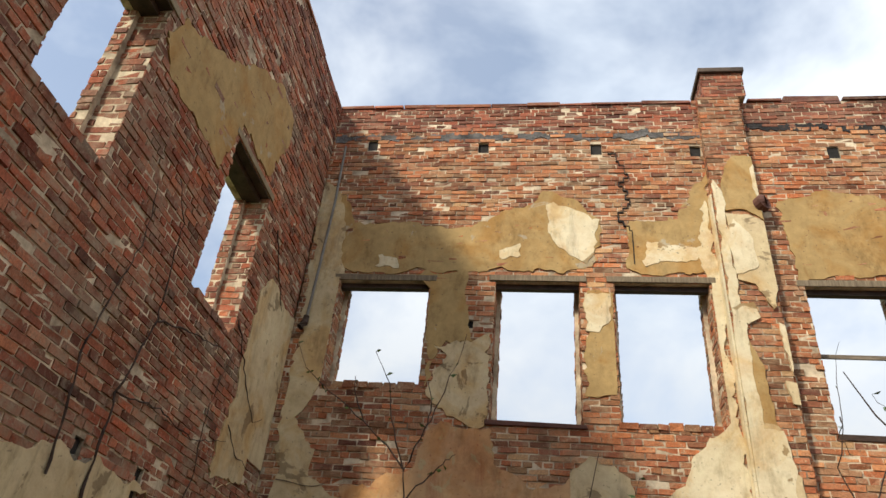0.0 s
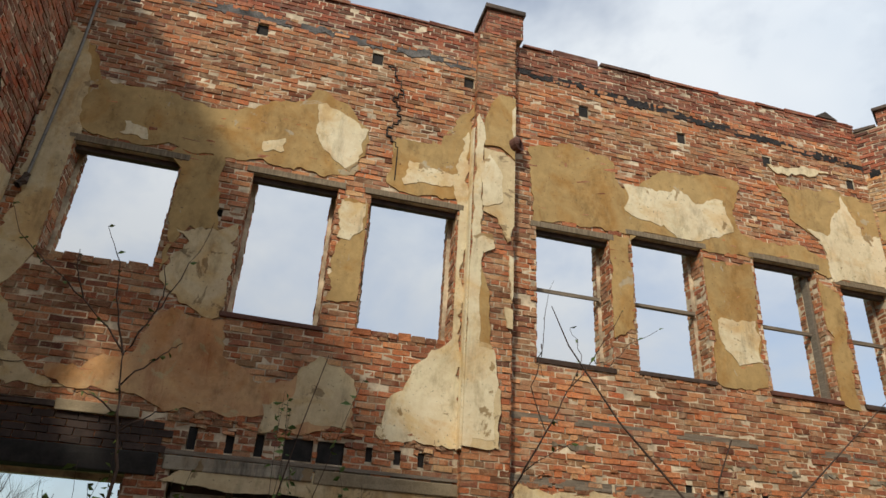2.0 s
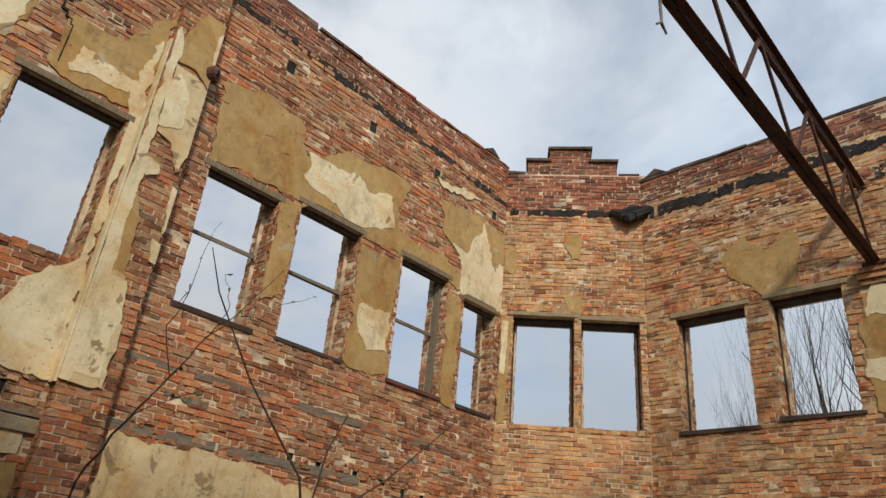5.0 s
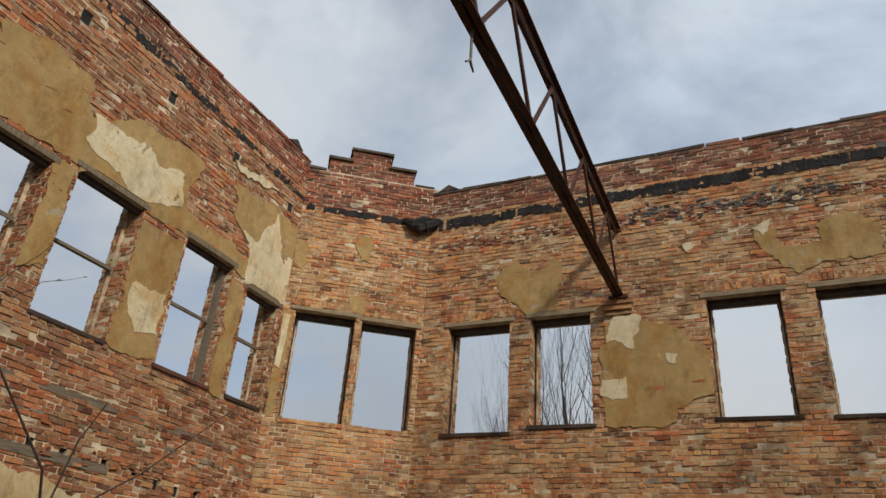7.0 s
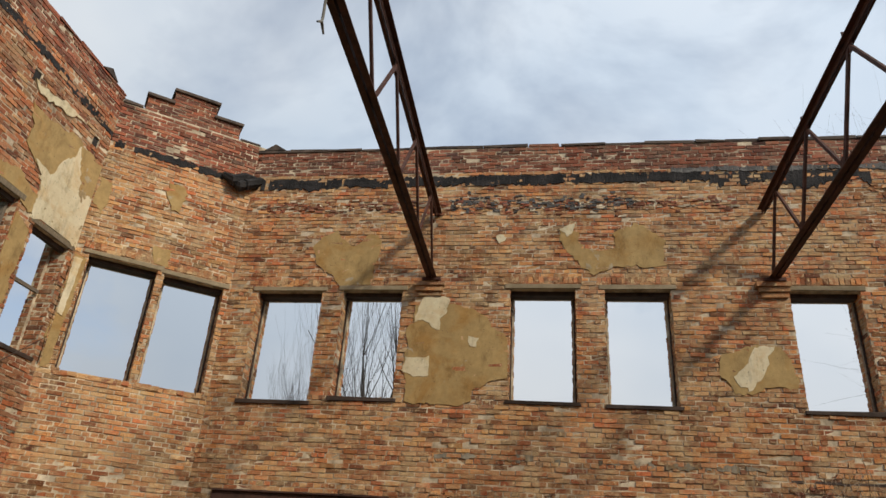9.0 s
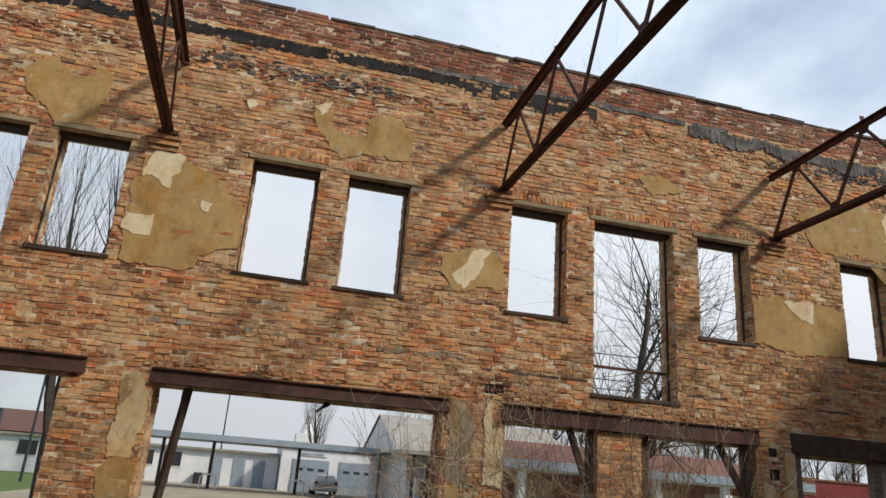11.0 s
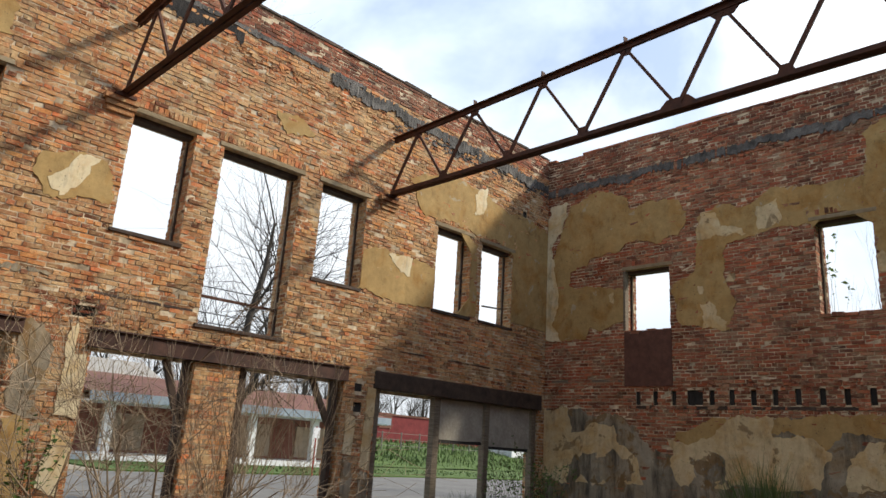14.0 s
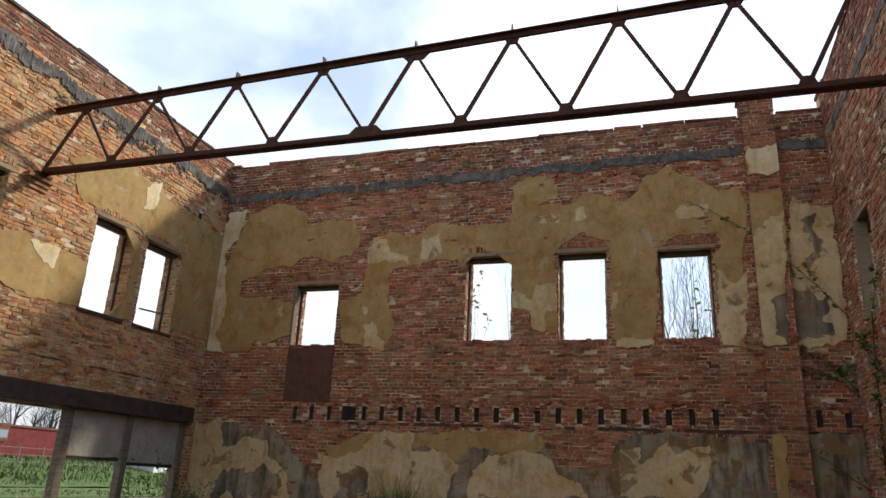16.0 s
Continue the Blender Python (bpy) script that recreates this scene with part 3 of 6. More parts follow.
def plaster(side, mat, outline, rough=0.055, face=0.0, over=0.0):
    """A coat of plaster with a broken edge, standing proud of the bricks."""
    if side == "pil":
        wall, lo, hi, face = WALLS["north"], 5.78, 6.3, -0.12
    elif side == "pil_s":
        wall, lo, hi, face = WALLS["south"], 10.905, 11.435, -0.12
    else:
        wall, (lo, hi) = WALLS[side], RUN[side]
        lo, hi = lo + 0.02, hi - 0.02
    proud = COAT[mat.name] + 0.0012 * random.random() + over
    pts = []
    seed = random.uniform(0, 90)
    n = len(outline)
    for i in range(n):
        a, b = Vector(outline[i]), Vector(outline[(i + 1) % n])
        k = max(1, int((b - a).length / 0.045))
        for j in range(k):
            p = a.lerp(b, j / k)
            q = Vector((p.x * 3.1 + seed, p.y * 3.1, seed))
            r = Vector((p.x * 11 + seed, p.y * 11, -seed))
            p = p + rough * (noise.noise_vector(q).xy * 1.6 + noise.noise_vector(r).xy * 0.8 + noise.noise_vector(r * 2.7).xy * 0.5)
            p = Vector((min(max(p.x, lo), hi), p.y))
            for a0, b0, c0, d0 in OPEN.get(side, ()):
                left, right, down, over_head = p.x - a0 + 0.015, b0 + 0.015 - p.x, p.y - c0 + 0.05, d0 + 0.09 - p.y
                near = min(left, right, down, over_head)
                if near > 0:                    # no plaster hangs across a gap: bring it back to the edge
                    p = p + (Vector((-left, 0)) if near == left else Vector((right, 0)) if near == right else Vector((0, -down)) if near == down else Vector((0, over_head)))
            pts.append(p)
    flat = [Vector((p.x, 0, p.y)) for p in pts]
    gg = Geo()
    m = len(pts)
    for p in pts:
        gg.v.append((p.x, face - proud, p.y))
    for p in pts:
        gg.v.append((p.x, face + 0.011, p.y))
    for tri in tessellate_polygon([[Vector((p.x, p.y, 0)) for p in pts]]):
        a, b, c = tri
        if (pts[b] - pts[a]).cross(pts[c] - pts[a]) < 0:
            a, b, c = a, c, b
        gg.f.append((a, b, c))
    for i in range(m):
        j = (i + 1) % m
        gg.f.append((i, i + m, j + m, j))
    return part("plaster_patch", gg, mat, wall, NAMES[mat.name] + " plaster patch with a broken edge")


plaster('north', m_ochre, [(1.01, 7.21), (1.29, 7.16), (1.45, 6.76), (2.14, 6.74), (2.92, 6.72), (3.32, 6.89), (3.8, 7.25), (4.14, 7.14), (4.5, 6.85), (4.47, 6.53), (4.39, 6.21), (4.25, 6.08), (1.43, 6.03), (1.2, 6.03)])
plaster('north', m_ochre, [(2.45, 6.05), (2.96, 6.06), (2.99, 5.33), (3.07, 5.2), (2.62, 5.1), (2.56, 4.58), (2.41, 5.91)])
plaster('north', m_pale, [(2.62, 5.1), (3.07, 5.2), (3.24, 5.27), (3.26, 4.3), (3.17, 4.2), (2.91, 4.29), (2.71, 4.43), (2.56, 4.58), (2.79, 4.92)])
plaster('north', m_ochre, [(4.27, 5.84), (4.61, 5.84), (4.6, 4.6), (4.3, 4.57)])
plaster('north', m_cream, [(4.28, 5.8), (4.56, 5.8), (4.58, 5.48), (4.42, 5.37), (4.29, 5.39)])
plaster('north', m_ochre, [(4.78, 6.81), (5.38, 6.84), (5.65, 7.31), (5.82, 7.62), (5.7, 6.11), (5.19, 6.06), (4.77, 6.14)])
plaster('north', m_cream, [(4.99, 6.55), (5.22, 6.48), (5.6, 6.47), (5.54, 6.19), (5.27, 6.21), (4.98, 6.15)])
plaster('north', m_cream, [(3.88, 7.04), (4.13, 7.02), (4.47, 6.81), (4.45, 6.57), (4.29, 6.22), (4.14, 6.29), (3.89, 6.52)])
plaster('north', m_cream, [(3.28, 6.4), (3.52, 6.48), (3.51, 6.32), (3.35, 6.22)])
plaster('north', m_cream, [(1.79, 6.28), (2.05, 6.26), (2.09, 6.14), (1.83, 6.14)])
plaster('north', m_pale, [(0.96, 7.43), (1.25, 7.27), (1.39, 6.75), (1.47, 6.05), (1.51, 5.12), (1.54, 4.7), (1.36, 4.54), (1.26, 4.25), (1.52, 3.87), (1.53, 3.64), (1.83, 3.45), (2.01, 3.36), (1.18, 3.32), (1.07, 4.04), (1.1, 5.41)])
plaster('north', m_peach, [(2.61, 4.01), (2.74, 4.26), (3.26, 4.21), (3.34, 3.8), (3.75, 3.61), (4.07, 3.71), (4.23, 3.9), (4.65, 3.72), (4.67, 3.55), (4.66, 3.25), (4.13, 3.2), (3.57, 3.27), (2.82, 3.26), (2.67, 3.35), (2.16, 3.38), (1.88, 3.4), (1.81, 3.53), (2.21, 3.66), (2.59, 3.74)])
plaster('north', m_pale, [(4.07, 3.79), (4.29, 3.91), (4.62, 3.8), (4.67, 3.55), (4.64, 3.27), (3.81, 3.2), (3.83, 3.45), (4.07, 3.48)])
plaster('north', m_ochre, [(6.52, 7.07), (7.1, 7.27), (7.63, 7.19), (7.84, 6.67), (8.39, 7.16), (8.99, 7.21), (9.56, 7.21), (9.45, 6.47), (9.77, 6.34), (10.41, 6.39), (10.97, 6.2), (10.95, 5.92), (10.64, 6.05), (9.63, 6.02), (8.79, 6.03), (7.87, 6.04), (7.57, 6.07), (6.61, 5.99)])
plaster('north', m_ochre, [(7.55, 5.96), (7.86, 5.96), (7.87, 4.74), (7.63, 4.7)])
plaster('north', m_ochre, [(8.82, 5.9), (9.59, 5.9), (9.57, 4.31), (8.95, 4.25)])
plaster('north', m_ochre, [(10.29, 7.35), (11.2, 7.46), (11.96, 7.31), (11.95, 6.17), (10.98, 5.97), (10.85, 6.54), (10.42, 6.76)])
plaster('north', m_ochre, [(10.61, 5.89), (10.92, 5.84), (10.88, 4.2), (10.59, 4.27)])
plaster('north', m_ochre, [(11.84, 5.76), (11.99, 5.76), (11.94, 4.27), (11.85, 4.3)])
plaster('north', m_cream, [(7.86, 6.79), (8.23, 6.79), (8.51, 6.87), (8.92, 6.75), (9.31, 6.89), (9.43, 6.41), (9.06, 6.29), (8.69, 6.06), (8.41, 6.25), (7.84, 6.42)])
plaster('north', m_cream, [(10.58, 6.73), (10.97, 6.66), (11.34, 7.35), (11.51, 6.75), (11.95, 6.72), (11.93, 5.97), (10.89, 5.94), (10.86, 6.44)])
plaster('north', m_cream, [(8.98, 5.13), (9.24, 5.1), (9.53, 5.17), (9.55, 4.62), (9.24, 4.61), (9.0, 4.87)])
plaster('north', m_cream, [(10.15, 7.64), (10.71, 7.71), (11.25, 7.75), (10.84, 7.59), (10.36, 7.55)])
plaster('east', m_ochre, [(2.79, 6.64), (3.14, 6.9), (3.46, 6.67), (3.83, 6.88), (3.92, 6.61), (3.8, 5.98), (3.39, 5.91), (3.21, 6.2), (2.91, 6.34)])
plaster('east', m_ochre, [(4.46, 5.68), (4.68, 5.79), (5.01, 5.77), (5.48, 5.57), (5.88, 5.19), (5.98, 4.77), (5.93, 4.62), (5.49, 4.47), (5.37, 4.25), (4.88, 4.22), (4.42, 4.22), (4.43, 4.91)])
plaster('east', m_cream, [(4.66, 5.8), (4.98, 5.75), (4.93, 5.29), (4.69, 5.47), (4.47, 5.4), (4.49, 5.64)])
plaster('east', m_cream, [(4.44, 4.91), (4.76, 4.91), (4.76, 4.63), (4.45, 4.61)])
plaster('east', m_cream, [(5.35, 5.17), (5.44, 5.16), (5.43, 5.03), (5.37, 5.04)])
plaster('east', m_ochre, [(6.61, 6.9), (6.95, 6.9), (7.04, 6.58), (7.47, 6.58), (7.42, 6.87), (7.84, 7.05), (8.19, 6.68), (8.16, 6.3), (7.49, 6.25), (7.15, 6.21), (6.93, 6.41), (6.67, 6.57)])
plaster('east', m_ochre, [(8.8, 5.01), (9.27, 5.15), (9.72, 4.97), (9.74, 4.59), (8.94, 4.41), (8.81, 4.66)])
plaster('east', m_cream, [(8.94, 4.72), (9.1, 4.87), (9.31, 5.11), (9.48, 5.08), (9.32, 4.74), (9.11, 4.53)])
plaster('east', m_ochre, [(11.99, 6.83), (12.48, 6.9), (12.76, 6.69), (12.45, 6.51), (12.16, 6.56)])
plaster('east', m_cream, [(6.65, 6.97), (6.89, 7.04), (6.86, 6.86), (6.72, 6.85)])
plaster('east', m_cream, [(5.74, 6.86), (5.88, 6.9), (5.88, 6.75), (5.76, 6.74)])
plaster('east', m_ochre, [(14.99, 6.68), (15.79, 7.04), (16.65, 7.03), (17.84, 6.79), (18.89, 6.8), (19.49, 6.57), (19.73, 4.29), (18.06, 4.26), (18.11, 5.77), (17.76, 5.99), (15.96, 6.05), (15.35, 5.97)])
plaster('east', m_ochre, [(13.85, 4.86), (14.15, 5.02), (14.93, 5.11), (15.79, 5.03), (15.72, 4.22), (14.83, 4.2), (13.96, 4.33)])
plaster('east', m_cream, [(14.53, 5.01), (15.14, 5.09), (15.15, 4.7), (14.71, 4.84)])
plaster('east', m_ochre, [(16.39, 5.89), (16.94, 5.82), (16.98, 4.23), (16.44, 4.29)])
plaster('east', m_cream, [(16.87, 6.85), (17.17, 7.08), (17.15, 6.5), (16.8, 6.39)])
plaster('west', m_ochre, [(15.96, 5.88), (16.11, 6.23), (16.61, 6.43), (17.3, 6.99), (17.83, 7.31), (18.34, 7.2), (18.32, 6.77), (18.02, 6.2), (17.31, 6.26), (17.13, 5.59), (16.52, 5.6), (16.12, 5.63)])
plaster('west', m_pale, [(18.6, 5.19), (18.79, 5.37), (19.72, 5.36), (19.79, 5.97), (19.93, 6.65), (20.19, 6.05), (20.59, 4.84), (20.94, 3.84), (18.66, 3.23), (18.6, 3.82), (18.58, 4.49)])
plaster('west', m_pale, [(15.82, 2.66), (16.21, 2.78), (16.46, 2.89), (17.0, 2.88), (17.59, 2.85), (16.0, 2.38)])
# the pilaster side and foot
plaster("north", m_cream, [(4.94, 3.27), (5.0, 3.57), (5.29, 3.95), (5.57, 4.29), (5.61, 6.04), (5.66, 6.93), (5.76, 7.12), (5.73, 3.19), (5.4, 3.23)])
plaster("north", m_pale, [(6.35, 0.63), (9.33, 0.59), (9.44, 2.54), (8.07, 2.86), (6.37, 2.89)])
plaster("north", m_pale, [(3.02, 2.62), (5.69, 2.56), (5.71, 2.81), (4.34, 2.83), (3.3, 2.79)], 0.015)
# the end wall
plaster('south', m_ochre, [(0.65, 7.21), (1.0, 7.34), (1.41, 7.42), (2.01, 7.14), (2.15, 6.84), (2.7, 6.96), (3.25, 6.83), (3.4, 6.51), (3.25, 6.08), (2.74, 6.02), (2.12, 6.14), (1.74, 5.96), (1.2, 5.86), (0.67, 5.63), (0.65, 5.32), (1.29, 5.23), (1.98, 5.09), (2.08, 4.49), (1.54, 4.32), (1.21, 4.32), (1.04, 4.09), (-0.01, 4.16), (0.1, 4.77), (0.2, 5.91), (0.44, 6.68)])
plaster('south', m_cream, [(0.11, 7.25), (0.56, 7.35), (0.49, 6.82), (0.26, 6.43), (0.12, 6.25), (0.24, 5.65), (0.37, 5.14), (0.24, 4.77), (0.23, 4.4), (0.46, 4.13), (-0.11, 4.16), (-0.02, 4.65), (-0.08, 5.66), (-0.04, 6.31), (-0.07, 6.85)], rough=0.06)
plaster('south', m_ochre, [(3.61, 6.43), (4.16, 6.52), (4.54, 6.46), (4.9, 6.65), (5.37, 6.68), (5.79, 6.54), (5.97, 6.58), (6.6, 6.6), (6.61, 6.07), (5.75, 5.95), (5.17, 5.9), (4.64, 5.83), (4.22, 5.78), (4.11, 5.61), (4.14, 5.14), (4.29, 4.68), (4.19, 4.13), (3.6, 4.24), (3.19, 4.35), (3.09, 5.06), (3.51, 5.28), (3.61, 5.63), (3.54, 6.12)])
plaster('south', m_pale, [(3.67, 6.43), (3.98, 6.47), (4.06, 6.16), (4.47, 6.01), (4.53, 5.89), (3.61, 5.94)])
plaster('south', m_pale, [(4.76, 6.36), (5.12, 6.46), (5.17, 6.03), (5.0, 5.91), (4.77, 5.93)])
plaster('south', m_pale, [(3.66, 4.66), (3.84, 4.69), (3.89, 4.39), (4.15, 4.28), (4.16, 4.13), (3.63, 4.18)])
plaster('south', m_pale, [(4.14, 5.2), (4.29, 5.19), (4.29, 5.02), (4.15, 5.03)])
plaster('south', m_pale, [(1.65, 5.04), (1.78, 5.06), (1.79, 4.85), (1.66, 4.86)])
plaster('south', m_pale, [(3.56, 5.0), (3.67, 5.0), (3.68, 4.89), (3.58, 4.89)])
plaster('south', m_pale, [(7.1, 6.74), (7.32, 6.73), (7.33, 6.58), (7.08, 6.59)])
plaster('south', m_pale, [(7.36, 6.71), (7.52, 6.7), (7.51, 6.6), (7.38, 6.59)])
plaster('south', m_pale, [(7.84, 6.79), (8.0, 6.82), (8.03, 6.62), (7.89, 6.57)])
plaster('south', m_pale, [(9.59, 6.62), (9.81, 6.75), (10.2, 6.72), (10.16, 6.47), (9.65, 6.43)])
plaster('south', m_pale, [(6.7, 5.26), (7.0, 5.0), (7.16, 5.32), (7.48, 5.36), (7.48, 4.82), (7.29, 4.82), (7.24, 4.42), (7.09, 4.45), (7.0, 4.83), (6.7, 4.95)])
plaster('south', m_pale, [(8.51, 4.3), (9.01, 4.27), (9.22, 4.22), (9.21, 4.13), (8.52, 4.13)])
plaster('south', m_pale, [(8.47, 5.1), (8.58, 5.08), (8.55, 4.81), (8.47, 4.81)])
plaster('south', m_ochre, [(6.58, 7.39), (7.1, 7.59), (7.49, 7.42), (7.49, 7.07), (7.1, 6.92), (7.65, 6.88), (8.08, 7.08), (8.81, 6.91), (9.14, 7.28), (9.55, 7.48), (10.27, 7.07), (10.69, 6.92), (10.84, 6.69), (10.72, 5.24), (10.67, 4.63), (10.63, 4.13), (10.39, 4.14), (10.26, 4.25), (10.25, 5.77), (10.38, 5.86), (10.34, 6.16), (9.69, 6.21), (9.33, 5.92), (9.2, 4.26), (8.72, 4.17), (8.48, 4.28), (8.47, 5.86), (8.38, 6.14), (7.97, 6.34), (7.65, 6.14), (7.43, 5.92), (7.48, 5.47), (7.47, 4.4), (7.22, 4.5), (6.94, 4.83), (6.65, 4.95), (6.65, 5.73), (5.77, 5.83), (5.52, 6.02), (6.61, 6.07)])
plaster('south', m_pale, [(10.28, 5.5), (10.55, 5.23), (10.74, 5.44), (10.65, 4.34), (10.47, 4.14), (10.25, 4.14), (10.26, 4.84)])
plaster('pil_s', m_cream, [(10.95, 7.71), (11.47, 7.71), (11.46, 7.19), (10.93, 7.18)])
plaster('pil_s', m_ochre, [(10.87, 6.75), (11.46, 6.86), (11.44, 6.38), (11.37, 5.47), (10.93, 5.49), (10.82, 5.81)])
plaster('pil_s', m_pale, [(10.83, 5.91), (11.03, 6.21), (11.44, 6.44), (11.26, 4.12), (10.69, 4.11)])
plaster('pil_s', m_mould, [(11.14, 4.91), (11.34, 4.98), (11.28, 4.17), (11.13, 4.22)], over=0.004)
plaster('south', m_pale, [(11.58, 6.79), (11.66, 6.57), (11.93, 6.58), (12.19, 6.51), (12.21, 5.96), (12.2, 4.98), (12.2, 4.23), (12.01, 4.14), (11.33, 4.12)])
plaster('south', m_mould, [(11.43, 5.06), (11.77, 5.0), (12.0, 4.85), (12.06, 4.32), (11.77, 4.25), (11.39, 4.24)], over=0.004, rough=0.13)
plaster('south', m_mould, [(11.72, 6.2), (11.91, 6.4), (11.87, 5.49), (11.7, 5.19)], over=0.004, rough=0.13)
plaster('south', m_pale, [(-0.03, 2.69), (0.65, 2.7), (0.73, 2.21), (1.29, 2.38), (1.68, 2.39), (1.85, 2.03), (2.26, 1.78), (2.33, 1.3), (0.03, 1.19)])
plaster('south', m_mould, [(0.79, 1.77), (1.75, 1.8), (2.23, 1.52), (2.19, 1.3), (0.69, 1.22)], over=0.004, rough=0.13)
plaster('south', m_ochre, [(3.75, 2.52), (4.44, 2.56), (5.55, 2.59), (7.12, 2.69), (7.22, 2.4), (7.17, 2.3), (6.41, 2.27), (5.99, 2.36), (5.57, 2.04), (5.12, 2.33), (4.46, 2.26), (3.78, 2.19), (3.32, 2.02), (3.01, 2.17)])
plaster('south', m_pale, [(2.88, 2.21), (3.08, 2.06), (3.78, 2.19), (3.98, 2.5), (4.26, 2.56), (4.83, 2.57), (4.85, 2.27), (5.45, 2.24), (5.68, 2.0), (5.59, 1.66), (5.47, 1.44), (3.03, 1.33)])
plaster('south', m_mould, [(3.34, 1.82), (3.8, 1.94), (4.05, 1.38), (3.26, 1.35)], over=0.004, rough=0.13)
plaster('south', m_pale, [(5.95, 1.82), (6.3, 2.27), (6.61, 2.24), (7.22, 2.3), (7.61, 1.89), (7.94, 1.77), (7.98, 1.58), (5.9, 1.46)])
plaster('south', m_mould, [(8.47, 2.43), (8.85, 2.63), (10.52, 2.67), (10.44, 1.7), (8.08, 1.58), (8.42, 2.06)])
plaster('south', m_pale, [(8.52, 2.39), (8.84, 2.44), (8.87, 2.08), (9.31, 2.55), (9.47, 2.37), (9.92, 2.48), (9.97, 1.96), (9.78, 1.67), (8.54, 1.61)])
plaster('pil_s', m_ochre, [(10.56, 2.62), (11.08, 2.69), (11.05, 1.75), (10.52, 1.71)])
plaster('south', m_cream, [(11.21, 2.61), (11.44, 2.68), (11.41, 2.18), (11.16, 2.17)])
plaster('south', m_mould, [(11.23, 2.7), (12.24, 2.74), (12.2, 1.79), (11.14, 1.74)])
plaster("chamfer", m_ochre, [(1.0, 7.46), (1.18, 7.5), (1.29, 7.24), (1.26, 6.97), (1.09, 7.01)])
plaster("chamfer", m_ochre, [(1.04, 6.36), (1.31, 6.32), (1.29, 6.02), (1.08, 6.01)])
plaster('pil', m_ochre, [(5.95, 7.51), (6.08, 7.69), (6.41, 7.68), (6.35, 7.37), (6.28, 7.15), (6.34, 6.71), (6.12, 6.87), (5.9, 6.87), (5.9, 7.25)], rough=0.02)
plaster('pil', m_cream, [(6.25, 7.48), (6.42, 7.65), (6.44, 7.15), (6.39, 6.83), (6.3, 6.85), (6.25, 7.22)], over=0.004, rough=0.02)
plaster('pil', m_pale, [(5.87, 6.81), (6.14, 6.8), (6.34, 6.71), (6.41, 6.89), (6.42, 6.38), (6.38, 6.05), (6.28, 5.77), (6.23, 5.56), (6.07, 5.89), (5.9, 5.95)], rough=0.025)
plaster('pil', m_cream, [(5.85, 6.47), (5.96, 6.74), (6.12, 6.51), (6.13, 6.07), (5.92, 6.02)], over=0.004, rough=0.025)
plaster('pil', m_ochre, [(5.86, 5.01), (5.91, 5.3), (6.05, 4.88), (6.04, 4.56), (6.07, 4.28), (5.86, 4.29)], rough=0.025)
plaster('pil', m_cream, [(5.86, 5.63), (6.02, 5.67), (6.06, 5.48), (5.95, 5.39)], rough=0.02)
plaster('pil', m_cream, [(6.25, 5.42), (6.34, 5.37), (6.44, 5.05), (6.31, 4.87), (6.26, 5.19)], rough=0.02)
plaster('pil', m_pale, [(6.21, 4.76), (6.36, 4.74), (6.39, 4.53), (6.24, 4.54)], rough=0.02)
plaster('pil', m_cream, [(5.86, 4.29), (6.09, 4.26), (6.13, 3.86), (6.08, 3.62), (6.12, 3.29), (5.81, 3.27), (5.79, 3.64)], rough=0.025)
# plaster round the chamfered corner
plaster("chamfer", m_ochre, [(0.02, 4.22), (0.14, 4.3), (0.17, 5.2), (0.17, 5.86), (0.02, 5.9)], 0.02)
plaster("chamfer", m_cream, [(0.02, 5.0), (0.10, 4.95), (0.13, 5.5), (0.14, 5.84), (0.02, 5.86)], 0.02, over=0.003)
plaster("chamfer", m_ochre, [(0.02, 6.75), (0.16, 6.6), (0.24, 6.8), (0.2, 7.15), (0.02, 7.2)], 0.04)
# street piers
plaster("east", m_ochre, [(4.73, 0.53), (5.15, 0.53), (5.17, 1.68), (4.94, 1.83), (4.79, 1.59)])
plaster("east", m_pale, [(4.83, 1.83), (5.13, 1.73), (5.18, 2.64), (4.97, 2.87), (4.8, 2.73)])
plaster("east", m_mould, [(9.03, 1.8), (9.34, 1.75), (9.36, 2.57), (9.28, 2.86), (9.03, 2.85)])
plaster("east", m_ochre, [(9.01, 0.5), (9.32, 0.5), (9.34, 1.65), (9.17, 1.77), (9.01, 1.71)])
plaster("east", m_cream, [(9.53, 1.8), (9.8, 1.77), (9.8, 2.56), (9.65, 2.52), (9.63, 2.95), (9.53, 2.9), (9.55, 2.33)], 0.03)
plaster("east", m_cream, [(9.49, 0.98), (9.77, 0.88), (9.8, 1.56), (9.57, 1.65)], 0.03)
plaster("east", m_cream, [(13.97, 1.53), (14.15, 1.49), (14.17, 2.13), (13.97, 2.17)], 0.015)
plaster("east", m_mould, [(13.95, 0.57), (14.19, 0.57), (14.19, 1.39), (13.97, 1.45)], 0.03)
plaster("east", m_pale, [(14.34, 1.33), (14.53, 1.28), (14.56, 2.61), (14.38, 2.65)], 0.02)
plaster("east", m_mould, [(14.34, 0.47), (14.54, 0.47), (14.53, 1.24), (14.36, 1.29)], 0.02)
plaster("pil", m_cream, [(5.76, 3.23), (5.88, 3.23), (5.92, 4.97), (5.89, 6.14), (5.9, 7.12), (5.81, 7.32)], 0.02)
plaster("pil", m_pale, [(5.86, 3.18), (6.17, 3.23), (6.16, 3.91), (6.05, 4.29), (5.87, 4.39)], 0.03)
plaster("west", m_mould, [(16.44, 2.87), (16.8, 2.88), (17.29, 2.8), (17.95, 2.69), (18.12, 2.59), (16.82, 2.34)], 0.06)
